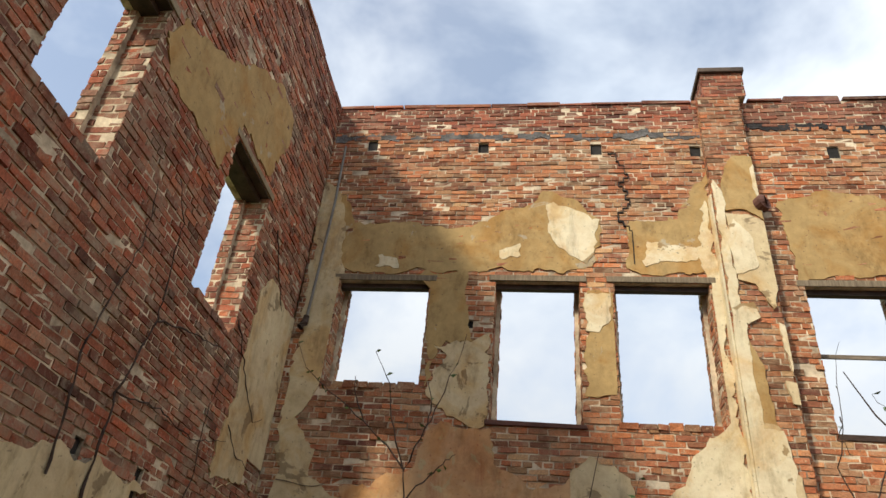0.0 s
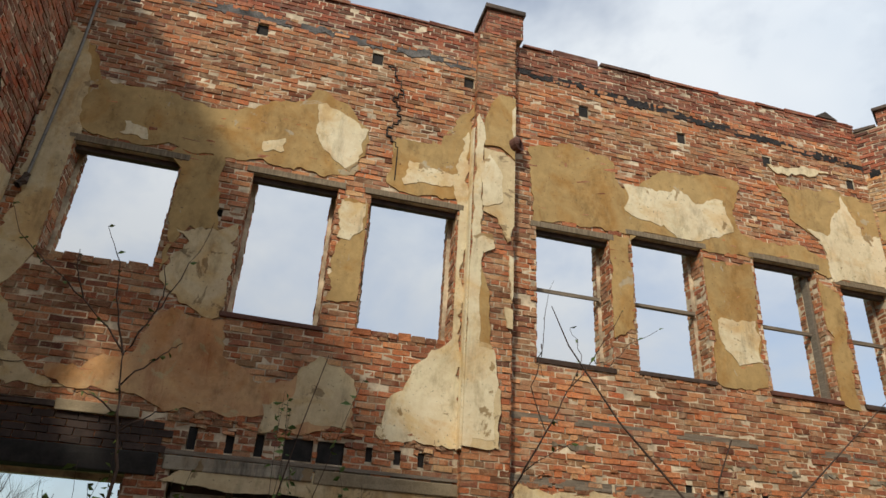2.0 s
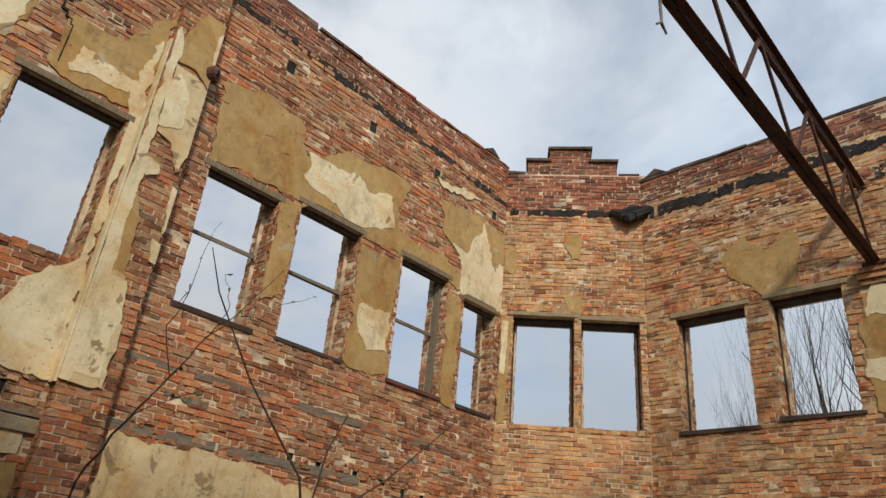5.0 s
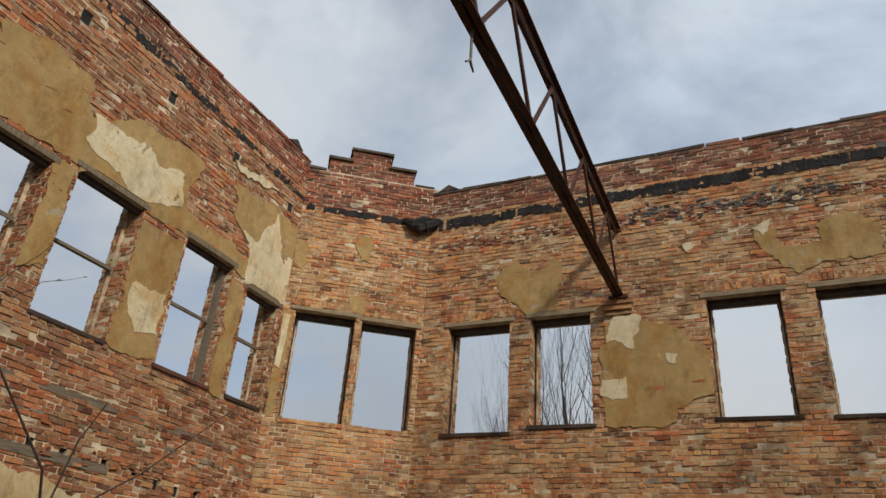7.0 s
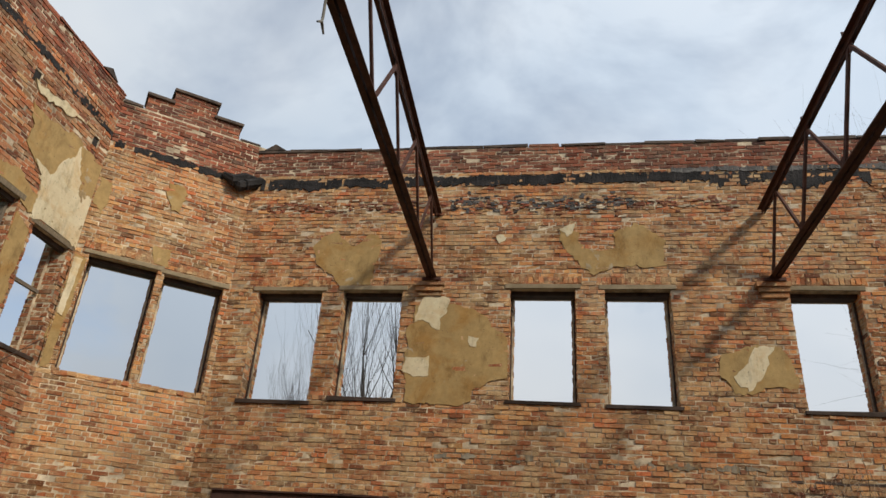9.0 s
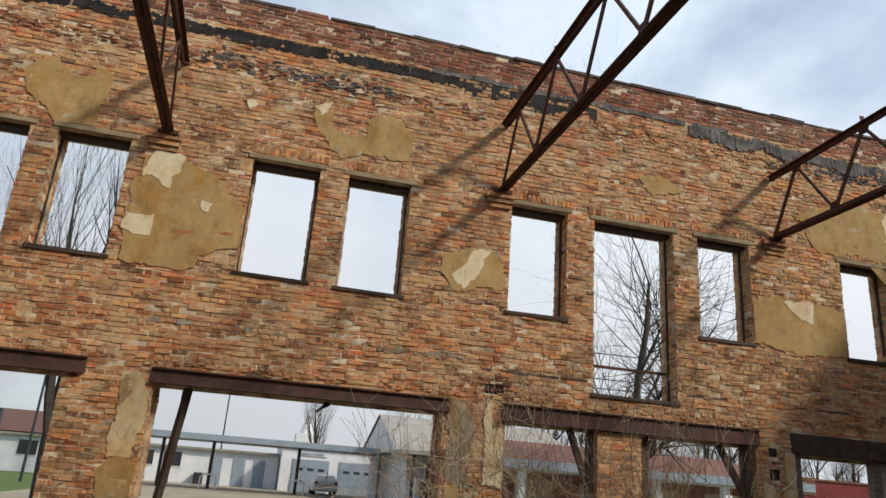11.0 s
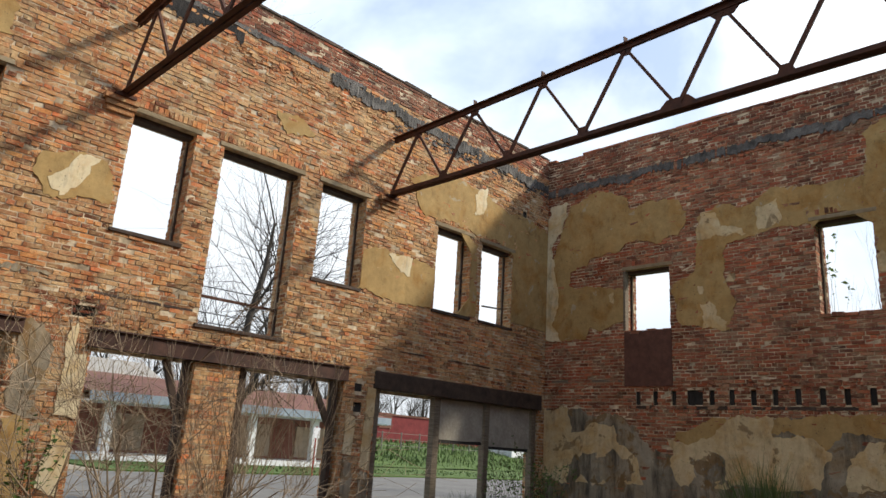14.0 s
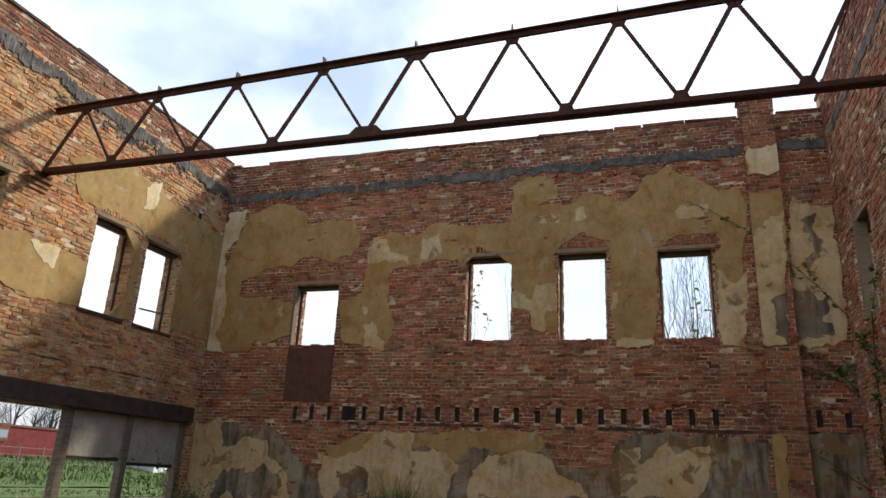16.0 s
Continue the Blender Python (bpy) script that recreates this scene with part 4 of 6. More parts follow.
plaster("west", m_pale, [(18.71, 4.76), (18.74, 5.26), (19.32, 5.28), (19.63, 5.09), (19.53, 4.5), (19.42, 4.14), (19.16, 3.81), (19.18, 3.37), (18.55, 3.29), (18.52, 3.58), (18.73, 4.16)], 0.05)
plaster("north", m_ochre, [(5.41, 0.57), (5.7, 0.56), (5.73, 2.48), (5.46, 2.44)], 0.02)
plaster("south", m_mould, [(0.05, 0.44), (10.9, 0.49), (10.89, 2.58), (8.7, 2.61), (8.32, 2.12), (7.64, 2.02), (7.15, 2.45), (4.13, 2.53), (3.54, 1.99), (2.57, 1.94), (1.89, 2.57), (0.05, 2.66)], 0.09)


# ---------- pilasters, chimneys, parapet ----------
def brick_box(name, parent, x0, x1, y0, y1, z0, z1, mat, label=""):
    """A brick-faced block in a wall's own frame: front and two sides."""
    rng = np.random.default_rng(int(abs(x0 * 131 + z0 * 17)) + 3)
    core = part(name, Geo().box(x0 + 0.012, x1 - 0.012, y0 + 0.012, y1, z0, z1), m_mortar, parent, label)
    for frame_m, length in ((pose(x0, y0, 0), x1 - x0), (pose(x1, y0, 0, 0, 0, 90), y1 - y0), (pose(x0, y1, 0, 0, 0, -90), y1 - y0)):
        ob = new("brickwork", brick_mesh("brickwork", lay(0.0, length, z0, z1, [], rng, 0.0, (-0.008, 0.0)), mat, rng))
        ob.parent = core
        ob.matrix_local = frame_m
        tagged(ob, kind="stuff")
    return core


def cap_slab(parent, x0, x1, y0, y1, z, h=0.07, mat=None):
    return part("cap", Geo().box(x0, x1, y0, y1, z, z + h, 0.008), mat or m_coping, parent, "weathered dark cap", bevel=0.012)


wn_ = WALLS["north"]
pil = brick_box("pilaster", wn_, 5.78, 6.3, -0.12, 0.011, GROUND, TOP["north"], m_brick_n, "brick pilaster with patches of cream plaster")
chim = brick_box("chimney", wn_, 5.87, 6.40, -0.12, 0.36, TOP["north"] + 0.005, 9.15, m_brick_top, "square brick chimney top with dark cap")
cap_slab(chim, 5.84, 6.43, -0.16, 0.40, 9.15, 0.08)
part("stove_pipe_hole", Geo().tube([(6.3, -0.10, 6.96), (6.34, -0.17, 6.97), (6.35, -0.175, 6.97)], [0.10, 0.10, 0.07], 14), m_redwood, wn_, "rusty flue collar")
ws_ = WALLS["south"]
brick_box("pilaster", ws_, 10.9, 11.44, -0.12, 0.011, GROUND, TOP["south"], m_brick_s, "brick pilaster with pale plaster")
chim2 = brick_box("chimney", ws_, 10.88, 11.45, -0.12, 0.36, TOP["south"] + 0.005, 8.80, m_brick_top, "low brick chimney stub")
cap_slab(chim2, 10.85, 11.48, -0.15, 0.39, 8.80, 0.05)

# stepped parapet of the chamfered corner
wc_ = WALLS["chamfer"]
for a, b, z0, z1 in ((0.33, 1.87, TOP["chamfer"] + 0.005, 8.89), (0.71, 1.43, 8.893, 9.15)):
    st = brick_box("parapet_step", wc_, a, b, 0.0, 0.35, z0, z1, m_brick_top)
    for p, q in (((a, 0.71), (1.43, b)) if z1 < 9.10 else ((a, b),)):
        cap_slab(st, p - 0.03, q + 0.03, -0.04, 0.39, z1, 0.06)
for side, a, b, z in (("north", 11.19, 11.58, TOP["north"] + 0.005), ("east", 1.63, 2.01, TOP["east"] + 0.005)):
    g = Geo()
    g.v += [(a, -0.03, z + 0.05), (b, -0.03, z + 0.05), ((a + b) / 2, -0.03, z + 0.17), (a, 0.38, z + 0.05), (b, 0.38, z + 0.05), ((a + b) / 2, 0.38, z + 0.17)]
    g.f += [(0, 1, 2), (5, 4, 3), (0, 2, 5, 3), (1, 4, 5, 2), (0, 3, 4, 1)]
    part("coping_end", g, m_coping, WALLS[side])

# coping along the wall heads
COPING = {"north": ((XW - 0.23, 5.84), (6.43, CH0.x - 0.24)), "chamfer": ((0.0, 0.30), (1.90, CHL)), "east": ((-CH1.y, -YS),), "south": ((-0.3, 10.84), (11.49, XE - XW + 0.1)), "west": ((-0.3, YN - YS + 0.2),)}
for side, spans in COPING.items():
    rng = random.Random(side)
    for a, b in spans:
        u = a
        while u < b - 0.02:
            w = min(rng.uniform(0.4, 0.8), b - u)
            if rng.random() > 0.03:
                z = TOP[side] + 0.002
                dz, over = rng.uniform(0.035, 0.055), rng.uniform(0.004, 0.03)
                part("coping_tile", Geo().box(u + 0.004, u + w - 0.004, -over, THICK + OUTER + 0.04, z, z + dz, 0.009), m_coping if side in ("east", "chamfer") else m_brick_top, WALLS[side])
            elif rng.random() > 0.4:
                part("coping_stub", Geo().box(u + 0.02, u + w - 0.03, -0.01, 0.28, TOP[side] + 0.002, TOP[side] + rng.uniform(0.03, 0.10), 0.015), m_brick_top, WALLS[side])
            u += w


def ragged_band(name, side, u0, u1, z0, z1, proud, mat, label, rough=0.05, seed=0.0, slope=0.0, step=0.035, broken=0.0):
    """A strip along a wall with uneven upper and lower edges."""
    n = max(3, int((u1 - u0) / step))
    g = Geo()
    for i in range(n + 1):
        u = u0 + (u1 - u0) * i / n
        e = [noise.noise(Vector((u * 1.7, seed + k * 7, 0))) + 0.6 * noise.noise(Vector((u * 6, seed + k * 5, 3))) for k in range(3)]
        dz = slope * (u - u0)
        a, b = z0 + dz + rough * e[0], z1 + dz + rough * 0.7 * e[1]
        j = [noise.noise(Vector((u * 19, seed + k * 3, 9))) for k in range(4)]
        a, b = a + rough * 0.9 * j[0], b + rough * 0.9 * j[1]
        b = max(b, a + 0.012)
        p = 0.34 * proud * (1 + 0.6 * e[2] + 0.5 * j[2])
        g.v += [(u, 0.011, a), (u, -p, a + 0.004), (u, -p * (0.8 + 0.5 * j[3]), a * 0.5 + b * 0.5), (u, -p * 0.8, b - 0.004), (u, 0.011, b)]
    for i in range(n):
        if broken and noise.noise(Vector((i * step * 2.3, seed, 5))) + 0.6 * noise.noise(Vector((i * step * 9, seed, 8))) > broken:
            continue                                # pieces have fallen away
        for k in range(4):
            q = 5 * i + k
            g.f.append((q, q + 5, q + 6, q + 1))
    return part(name, g, mat, WALLS[side], label)


ragged_band("roof_flashing", "north", XW - 0.21, 5.80, 8.12, 8.23, 0.02, m_flash, "strip of grey roof flashing", 0.08, 1.0, broken=0.62)
ragged_band("roof_flashing", "north", 6.37, 11.92, 8.25, 8.37, 0.03, m_tar, "strip of black tarred roof flashing", 0.06, 2.0, -0.06, broken=0.62)
ragged_band("roof_flashing", "chamfer", 0.07, CHL - 0.02, 7.79, 7.91, 0.05, m_tar, "strip of black tarred roof flashing", 0.05, 3.0, broken=0.5)
ragged_band("roof_flashing", "east", 1.59, 8.93, 7.74, 7.92, 0.05, m_tar, "strip of black tarred roof flashing", 0.07, 4.0, 0.005, broken=0.5)
ragged_band("roof_flashing", "east", 8.93, 11.22, 7.69, 7.93, 0.035, m_tar, "strip of black tarred roof flashing", 0.12, 5.0, broken=0.5)
ragged_band("roof_flashing", "east", 8.37, 13.72, 7.93, 8.02, 0.055, m_flash, "grey mortar roof flashing", 0.04, 6.0, broken=0.5)
ragged_band("roof_flashing", "east", 12.95, 19.33, 7.73, 7.95, 0.08, m_flash, "ragged grey mortar roof flashing", 0.12, 7.0, -0.02, broken=0.5)
ragged_band("roof_flashing", "south", -0.03, 10.86, 7.50, 7.68, 0.07, m_flash, "ragged grey mortar roof flashing", 0.11, 8.0, 0.012, broken=0.5)
ragged_band("roof_flashing", "south", 11.45, 12.41, 7.65, 7.85, 0.06, m_flash, "ragged grey mortar roof flashing", 0.08, 9.0, broken=0.5)
ragged_band("roof_flashing", "west", 0.33, 7.83, 7.67, 7.82, 0.05, m_flash, "grey mortar roof flashing", 0.08, 10.0, broken=0.5)
for k, (u, z) in enumerate(((0.05, 7.75), (0.18, 7.68), (0.3, 7.75))):
    part("tar_lump", Geo().tube([(u - 0.15, -0.03, z + 0.12), (u, -0.13, z), (u + 0.2, -0.08, z + 0.16), (u + 0.4, -0.03, z + 0.22)], [0.05, 0.1, 0.08, 0.03], 7), m_tar, WALLS["chamfer"], "lump of torn roofing felt").matrix_local = pose(CHL - 0.40 + 0.0, 0, 0.0, 0, 0, 0)

# floor strips let into the walls
ragged_band("nailing_strip", "north", 6.30, 11.30, 3.58, 3.66, 0.022, m_wood, "grey timber nailing strip", 0.008, 11.0, broken=0.4)
ragged_band("ledger", "north", 6.30, 9.41, 2.92, 3.02, 0.035, m_wood, "grey timber floor ledger", 0.012, 12.0, broken=0.4)
ragged_band("ledger", "north", 3.00, 5.73, 2.83, 2.88, 0.03, m_wood, "grey timber floor ledger", 0.01, 13.0, broken=0.4)
ragged_band("ledger", "south", 2.09, 12.44, 2.69, 2.75, 0.03, m_darkwood, "dark timber floor ledger", 0.02, 14.0, broken=0.4)
ragged_band("nailing_strip", "south", -0.03, 2.18, 3.22, 3.27, 0.02, m_wood, "grey timber nailing strip", 0.008, 15.0, broken=0.4)
ragged_band("nailing_strip", "east", 9.46, 11.09, 3.34, 3.38, 0.02, m_darkwood, "thin dark timber strip", 0.008, 16.0, broken=0.4)
ragged_band("nailing_strip", "east", 12.73, 19.25, 3.31, 3.34, 0.015, m_darkwood, "thin dark timber strip", 0.008, 17.0, broken=0.4)
ragged_band("mortar_ledge", "east", 4.49, 9.46, 3.49, 3.56, 0.03, m_mould, "torn mossy mortar ledge", 0.06, 18.0, -0.01, broken=0.05)
ragged_band("mortar_ledge", "north", 6.38, 11.91, 3.33, 3.39, 0.03, m_mould, "torn mossy mortar ledge", 0.05, 19.0, broken=0.05)
part("pilaster_return", Geo().box(5.754, 5.777, -0.128, 0.0, 3.18, 7.1, 0.003), m_cream, wn_, "cream plaster on the side of the pilaster")


def rubble_course(side, u0, u1, z, n, high, mat, seed):
    """A broken line of lumps where a course has been torn out."""
    rng = random.Random(seed)
    g = Geo()
    for k in range(n):
        u, zz = rng.uniform(u0, u1), z + rng.gauss(0, high)
        w, h = rng.uniform(0.02, 0.12), rng.uniform(0.012, 0.045)
        g.box(u, u + w, -rng.uniform(0.008, 0.022), 0.0, zz, zz + h, 0.009)
    tagged(part("torn_course", g, mat, WALLS[side], "broken line of lime and brick lumps"), kind="stuff")


rubble_course("east", 1.72, 9.20, 7.36, 260, 0.06, m_brick_top, 1)
rubble_course("east", 1.72, 9.20, 7.36, 120, 0.06, m_mortar, 11)
rubble_course("east", 4.92, 7.79, 7.38, 160, 0.08, m_flash, 2)
rubble_course("east", 11.12, 15.46, 7.56, 220, 0.07, m_brick_e, 3)
rubble_course("east", 14.49, 19.25, 7.60, 200, 0.08, m_flash, 4)
rubble_course("south", 0.14, 12.17, 7.47, 380, 0.06, m_brick_s, 5)
rubble_course("north", 6.47, 11.92, 3.05, 90, 0.09, m_brick_n, 6)
rubble_course("north", 3.02, 5.69, 3.18, 60, 0.05, m_brick_n, 7)
rubble_course("south", 2.18, 12.20, 3.11, 260, 0.05, m_brick_s, 8)
rubble_course("east", 9.46, 9.89, 3.11, 26, 0.07, m_brick_top, 21)
rubble_course("east", 4.86, 13.99, 2.97, 160, 0.03, m_brick_e, 9)

# ---------- windows: what is left of frames, heads and sills ----------
count = 0
for side in ("north", "chamfer", "east", "south", "west"):
    for i, (a, b, z0, z1) in enumerate(OPEN[side]):
        if z0 < 1:
            continue
        count += 1
        win = empty(f"window_{count}", "open window gap with weathered timber remains", "window", kind="structure", at=FRAMES[side])
        grey_head = side == "north"
        hm = m_head if grey_head else m_lintel
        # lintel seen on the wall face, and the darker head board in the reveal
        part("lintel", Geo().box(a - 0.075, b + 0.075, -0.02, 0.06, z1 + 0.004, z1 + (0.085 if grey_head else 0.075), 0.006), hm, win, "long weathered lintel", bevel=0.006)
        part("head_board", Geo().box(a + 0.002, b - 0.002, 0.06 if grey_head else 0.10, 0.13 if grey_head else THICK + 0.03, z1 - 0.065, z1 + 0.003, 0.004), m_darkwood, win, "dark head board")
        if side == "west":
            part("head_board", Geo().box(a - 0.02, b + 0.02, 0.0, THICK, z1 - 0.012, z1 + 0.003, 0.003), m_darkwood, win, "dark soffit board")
        sill_dark = (side == "north" and i in (1, 5)) or side in ("east",)
        brick_sill = side in ("chamfer", "south", "west") or (side == "north" and i in (0, 2))
        if brick_sill:
            u = a - 0.02
            while u < b:                            # a broken row of bricks for a sill
                w = random.uniform(0.09, 0.21)
                part("sill_brick", Geo().box(u, min(u + w, b + 0.02) - 0.012, -random.uniform(0.0, 0.025), THICK, z0 - 0.06, z0 + random.choice((0.0, 0.004, 0.008, 0.02)), 0.006), BRICK[side], win)
                u += w
        proud = 0.028 if sill_dark else 0.02
        if not brick_sill:
            part("window_sill", Geo().box(a - (0.04 if sill_dark else 0.01), b + (0.04 if sill_dark else 0.01), -proud, THICK + 0.02, z0 - 0.05, z0 + 0.004, 0.009), m_redwood if (side == "north" and i in (1, 5)) else (m_darkwood if side in ("east", "north") else m_mortar), win, "worn sill", bevel=0.006)
        if side in ("east", "chamfer") or (side == "south"):
            g = Geo()
            u = a - 0.1
            while u < b + 0.06:                     # bricks on edge above the lintel
                w = random.uniform(0.052, 0.066)
                g.box(u, u + w, -random.uniform(0.006, 0.016), 0.01, z1 + 0.092, z1 + 0.092 + random.uniform(0.095, 0.11), 0.003)
                u += w + 0.013
            part("soldier_course", g, BRICK[side], win)
        if side in ("east", "south", "chamfer"):
            for x in (a + 0.012, b - 0.012):
                part("jamb_board", Geo().box(x - 0.014, x + 0.014, THICK - 0.03, THICK + 0.02, z0 + 0.007, z1 - 0.08, 0.004), m_darkwood, win, "strip of dark frame")
        if side == "north" and i in (3, 4, 5, 6):
            zz = z0 + 0.90
            part("meeting_rail", Geo().box(a + 0.05, b - 0.05, THICK - 0.05, THICK - 0.005, zz, zz + 0.045, 0.006), m_wood, win, "grey timber meeting rail")
        if side == "north" and i == 5:
            part("jamb_board", Geo().box(b - 0.06, b - 0.015, 0.12, THICK - 0.02, z0 + 0.007, z1 - 0.08, 0.004), m_wood, win, "grey timber jamb board")
        if side == "east" and i == 5:
            part("cross_bar", Geo().box(a + 0.05, b - 0.05, THICK - 0.03, THICK - 0.005, 3.62, 3.66, 0.003), m_steel, win, "thin rusty cross bar")
        if side == "east" and i == 8:
            part("loose_lath", Geo().beam((a + 0.35, THICK, 4.62), (b - 0.05, THICK, 4.66), 0.03, 0.03), m_wood, win)
        if side == "south" and i == 0:
            part("red_infill_panel", Geo().box(a - 0.02, b + 0.02, -0.02, 0.06, 3.12, 4.22, 0.004), m_redwood, win, "rust-red board below the window", bevel=0.004)
            part("jamb_board", Geo().box(a - 0.03, a + 0.02, -0.03, 0.1, 4.25, z1 - 0.02, 0.004), m_wood, win, "pale timber jamb")
        if side == "west" and i == 2:
            part("jamb_board", Geo().box(a + 0.35, a + 0.48, -0.05, 0.12, z0, z1, 0.006), m_wood, win, "grey timber post")

# truss bearings on the street wall
for u in (-y for y in TRUSS_Y):
    pad = empty("truss_pad", "corbelled brick pad under a truss end", "bearing", "truss bearings", at=FRAMES["east"])
    for k in range(3):
        part("brick_corbel", Geo().box(u - 0.26 + 0.03 * k, u + 0.2 - 0.02 * k, -0.10 + 0.03 * k, 0.01, TRUSS_Z - 0.17 - 0.075 * k, TRUSS_Z - 0.105 - 0.075 * k, 0.005), m_brick_e, pad)
    part("bearing_plate", Geo().box(u - 0.14, u + 0.14, -0.12, 0.01, TRUSS_Z - 0.1, TRUSS_Z - 0.055, 0.003), m_steel, pad, "rusty bearing plate")

# ---------- street front: beams, posts, boards ----------
def front_beam(a, b, z0, z1, mat, label):
    ob = empty("beam", label, "beam", at=FRAMES["east"])
    part("web", Geo().box(a, b, -0.022, 0.05, z0 + 0.0225, z1 - 0.0225, 0.002), mat, ob)
    part("flange", Geo().box(a, b, -0.055, 0.12, z0, z0 + 0.022, 0.002), mat, ob)
    part("flange", Geo().box(a, b, -0.055, 0.12, z1 - 0.022, z1, 0.002), mat, ob)
    return ob


m_beam = plain_mat("red_oxide_steel", (0.035, 0.02, 0.016), (0.10, 0.05, 0.036), 5, 0.7, bumps=0.4)
front_beam(1.9, 4.38, 2.74, 2.95, m_beam, "rusty red steel lintel over a shopfront gap")
front_beam(5.14, 9.03, 2.72, 2.91, m_beam, "rusty red steel lintel over a shopfront gap")
front_beam(9.78, 13.95, 2.68, 2.92, m_beam, "rusty red steel lintel over a shopfront gap")
fb = empty("beam", "charred dark timber lintel over a shopfront gap", "beam", at=FRAMES["east"])
part("timber", Geo().box(14.52, 19.25, -0.03, 0.2, 2.63, 2.93, 0.012), m_darkwood, fb, bevel=0.015)

midp = empty("brick_pier", "free-standing brick pier between shopfront gaps", "pier", at=FRAMES["east"])
brick_box("shaft", midp, 11.25, 11.96, 0.0, 0.30, GROUND, 2.66, m_brick_e)
for name, x, w in (("post", 11.19, 0.09), ("post", 12.07, 0.1), ("post", 13.78, 0.09)):
    po = empty("timber_post", "dark timber shopfront post", "post", "shopfront posts", at=FRAMES["east"])
    part("shaft", Geo().box(x - w / 2, x + w / 2, 0.08, 0.2, GROUND, 2.67, 0.006), m_darkwood, po)
for x0, x1 in ((10.88, 11.15), (13.33, 13.74)):
    br = empty("timber_brace", "slanting dark timber brace under a lintel", "brace", "braces", at=FRAMES["east"])
    part("bar", Geo().beam((x0, 0.14, 2.66), (x1, 0.14, 1.95), 0.07, 0.09), m_darkwood, br)
for x, w in ((14.67, 0.1), (16.15, 0.15), (17.57, 0.13), (19.08, 0.12)):
    po = empty("timber_post", "grey weathered shopfront post", "post", "shopfront posts", at=FRAMES["east"])
    part("shaft", Geo().box(x - w / 2, x + w / 2, 0.05, 0.19, GROUND, 2.65, 0.006), m_wood, po)
    part("stop", Geo().box(x + w / 2 + 0.002, x + w / 2 + 0.03, 0.08, 0.13, GROUND, 2.65, 0.003), m_darkwood, po)
m_board = plain_mat("grey_board", (0.27, 0.245, 0.20), (0.45, 0.415, 0.345), 2.2, 0.95, bumps=0.4)
for a, b, z in ((16.26, 17.48, 1.86), (17.65, 18.99, 1.80)):
    bd = empty("boarding", "stained grey board closing the transom", "board", "boards", at=FRAMES["east"])
    part("sheet", Geo().box(a, b, 0.1, 0.118, z, 2.62, 0.008), m_board, bd)
    part("rail", Geo().box(a, b, 0.08, 0.14, 2.6, 2.652, 0.003), m_wood, bd)
    part("scorched_edge", Geo().box(a + 0.02, b - 0.02, 0.096, 0.122, z - 0.06, z + 0.012, 0.02), m_black, bd, "charred lower edge")
br2 = empty("steel_prop", "leaning rusty steel prop in the shopfront gap", "prop", at=FRAMES["east"])
part("bar", Geo().beam((5.33, 0.5, GROUND), (5.6, 0.2, 2.70), 0.08, 0.08), m_darkwood, br2)
lamp = empty("spot_lamp", "small black flood lamp under the steel lintel", "lamp", at=FRAMES["east"])
part("bracket", Geo().beam((7.36, 0.06, 2.70), (7.36, 0.06, 2.64), 0.03, 0.03), m_black, lamp)
part("head", Geo().tube([(7.4, 0.05, 2.67), (7.36, 0.06, 2.66), (7.28, 0.03, 2.6), (7.24, 0.03, 2.55)], [0.02, 0.035, 0.015, 0.025], 8), m_black, lamp)

# ---------- north wall: doorway heads ----------
nb = empty("beam", "charred timber lintel over a wide doorway", "beam", at=FRAMES["north"])
part("timber", Geo().box(1.0, 2.98, -0.035, 0.22, 2.655, 2.86, 0.012), m_black, nb, bevel=0.012)
part("face_board", Geo().box(1.12, 2.02, -0.05, 0.0, 3.16, 3.215, 0.012), m_darkwood, nb, "dark split face board", bevel=0.008)
part("face_board", Geo().box(2.03, 2.74, -0.06, 0.0, 3.13, 3.24, 0.014), m_lintel, nb, "pale split face board", bevel=0.01)
rng_s = random.Random(8)
for r in range(4):                              # soot-black bricks above the timber
    u = 1.02 + 0.1 * (r % 2)
    while u < 2.92:
        w = rng_s.uniform(0.16, 0.2)
        part("sooty_brick", Geo().box(u, u + w, -0.022 - rng_s.uniform(0.0, 0.008), 0.0, 2.866 + 0.068 * r, 2.926 + 0.068 * r, 0.004), m_soot, nb)
        u += w + 0.01
dn = empty("beam", "mossy concrete lintel over blocked doorways", "beam", at=FRAMES["north"])
part("slab", Geo().box(3.02, 4.36, -0.03, 0.05, 2.735, 2.85, 0.012), m_mould, dn, bevel=0.012)
part("slab", Geo().box(4.38, 5.82, -0.035, 0.05, 2.725, 2.86, 0.012), m_lintel, dn, "tan cast lintel", bevel=0.012)
part("wall_plate", Geo().box(2.86, 5.82, -0.02, 0.05, 2.866, 2.905, 0.008), m_wood, dn, "grey timber wall plate")
for a, b, mt in ((3.14, 3.62, m_board), (3.68, 4.27, m_board)):
    sh = empty("boarding", "grey board closing an old doorway", "board", "boards", at=FRAMES["north"])
    part("sheet", Geo().box(a, b, 0.12, 0.14, GROUND, 2.56, 0.005), mt, sh)
    part("rail", Geo().box(a, b, 0.09, 0.15, 2.565, 2.70, 0.008), m_darkwood, sh, "dark timber head rail")
infill = empty("infill", "dark brick infill set back in a doorway", "infill", at=FRAMES["north"])
rng_s = np.random.default_rng(31)
work = new("brickwork", brick_mesh("brickwork", lay(4.73, 5.56, GROUND, 2.62, [], rng_s, 0.02), m_brick_top, rng_s))
work.parent = infill
work.matrix_local = pose(0, 0.13, 0)
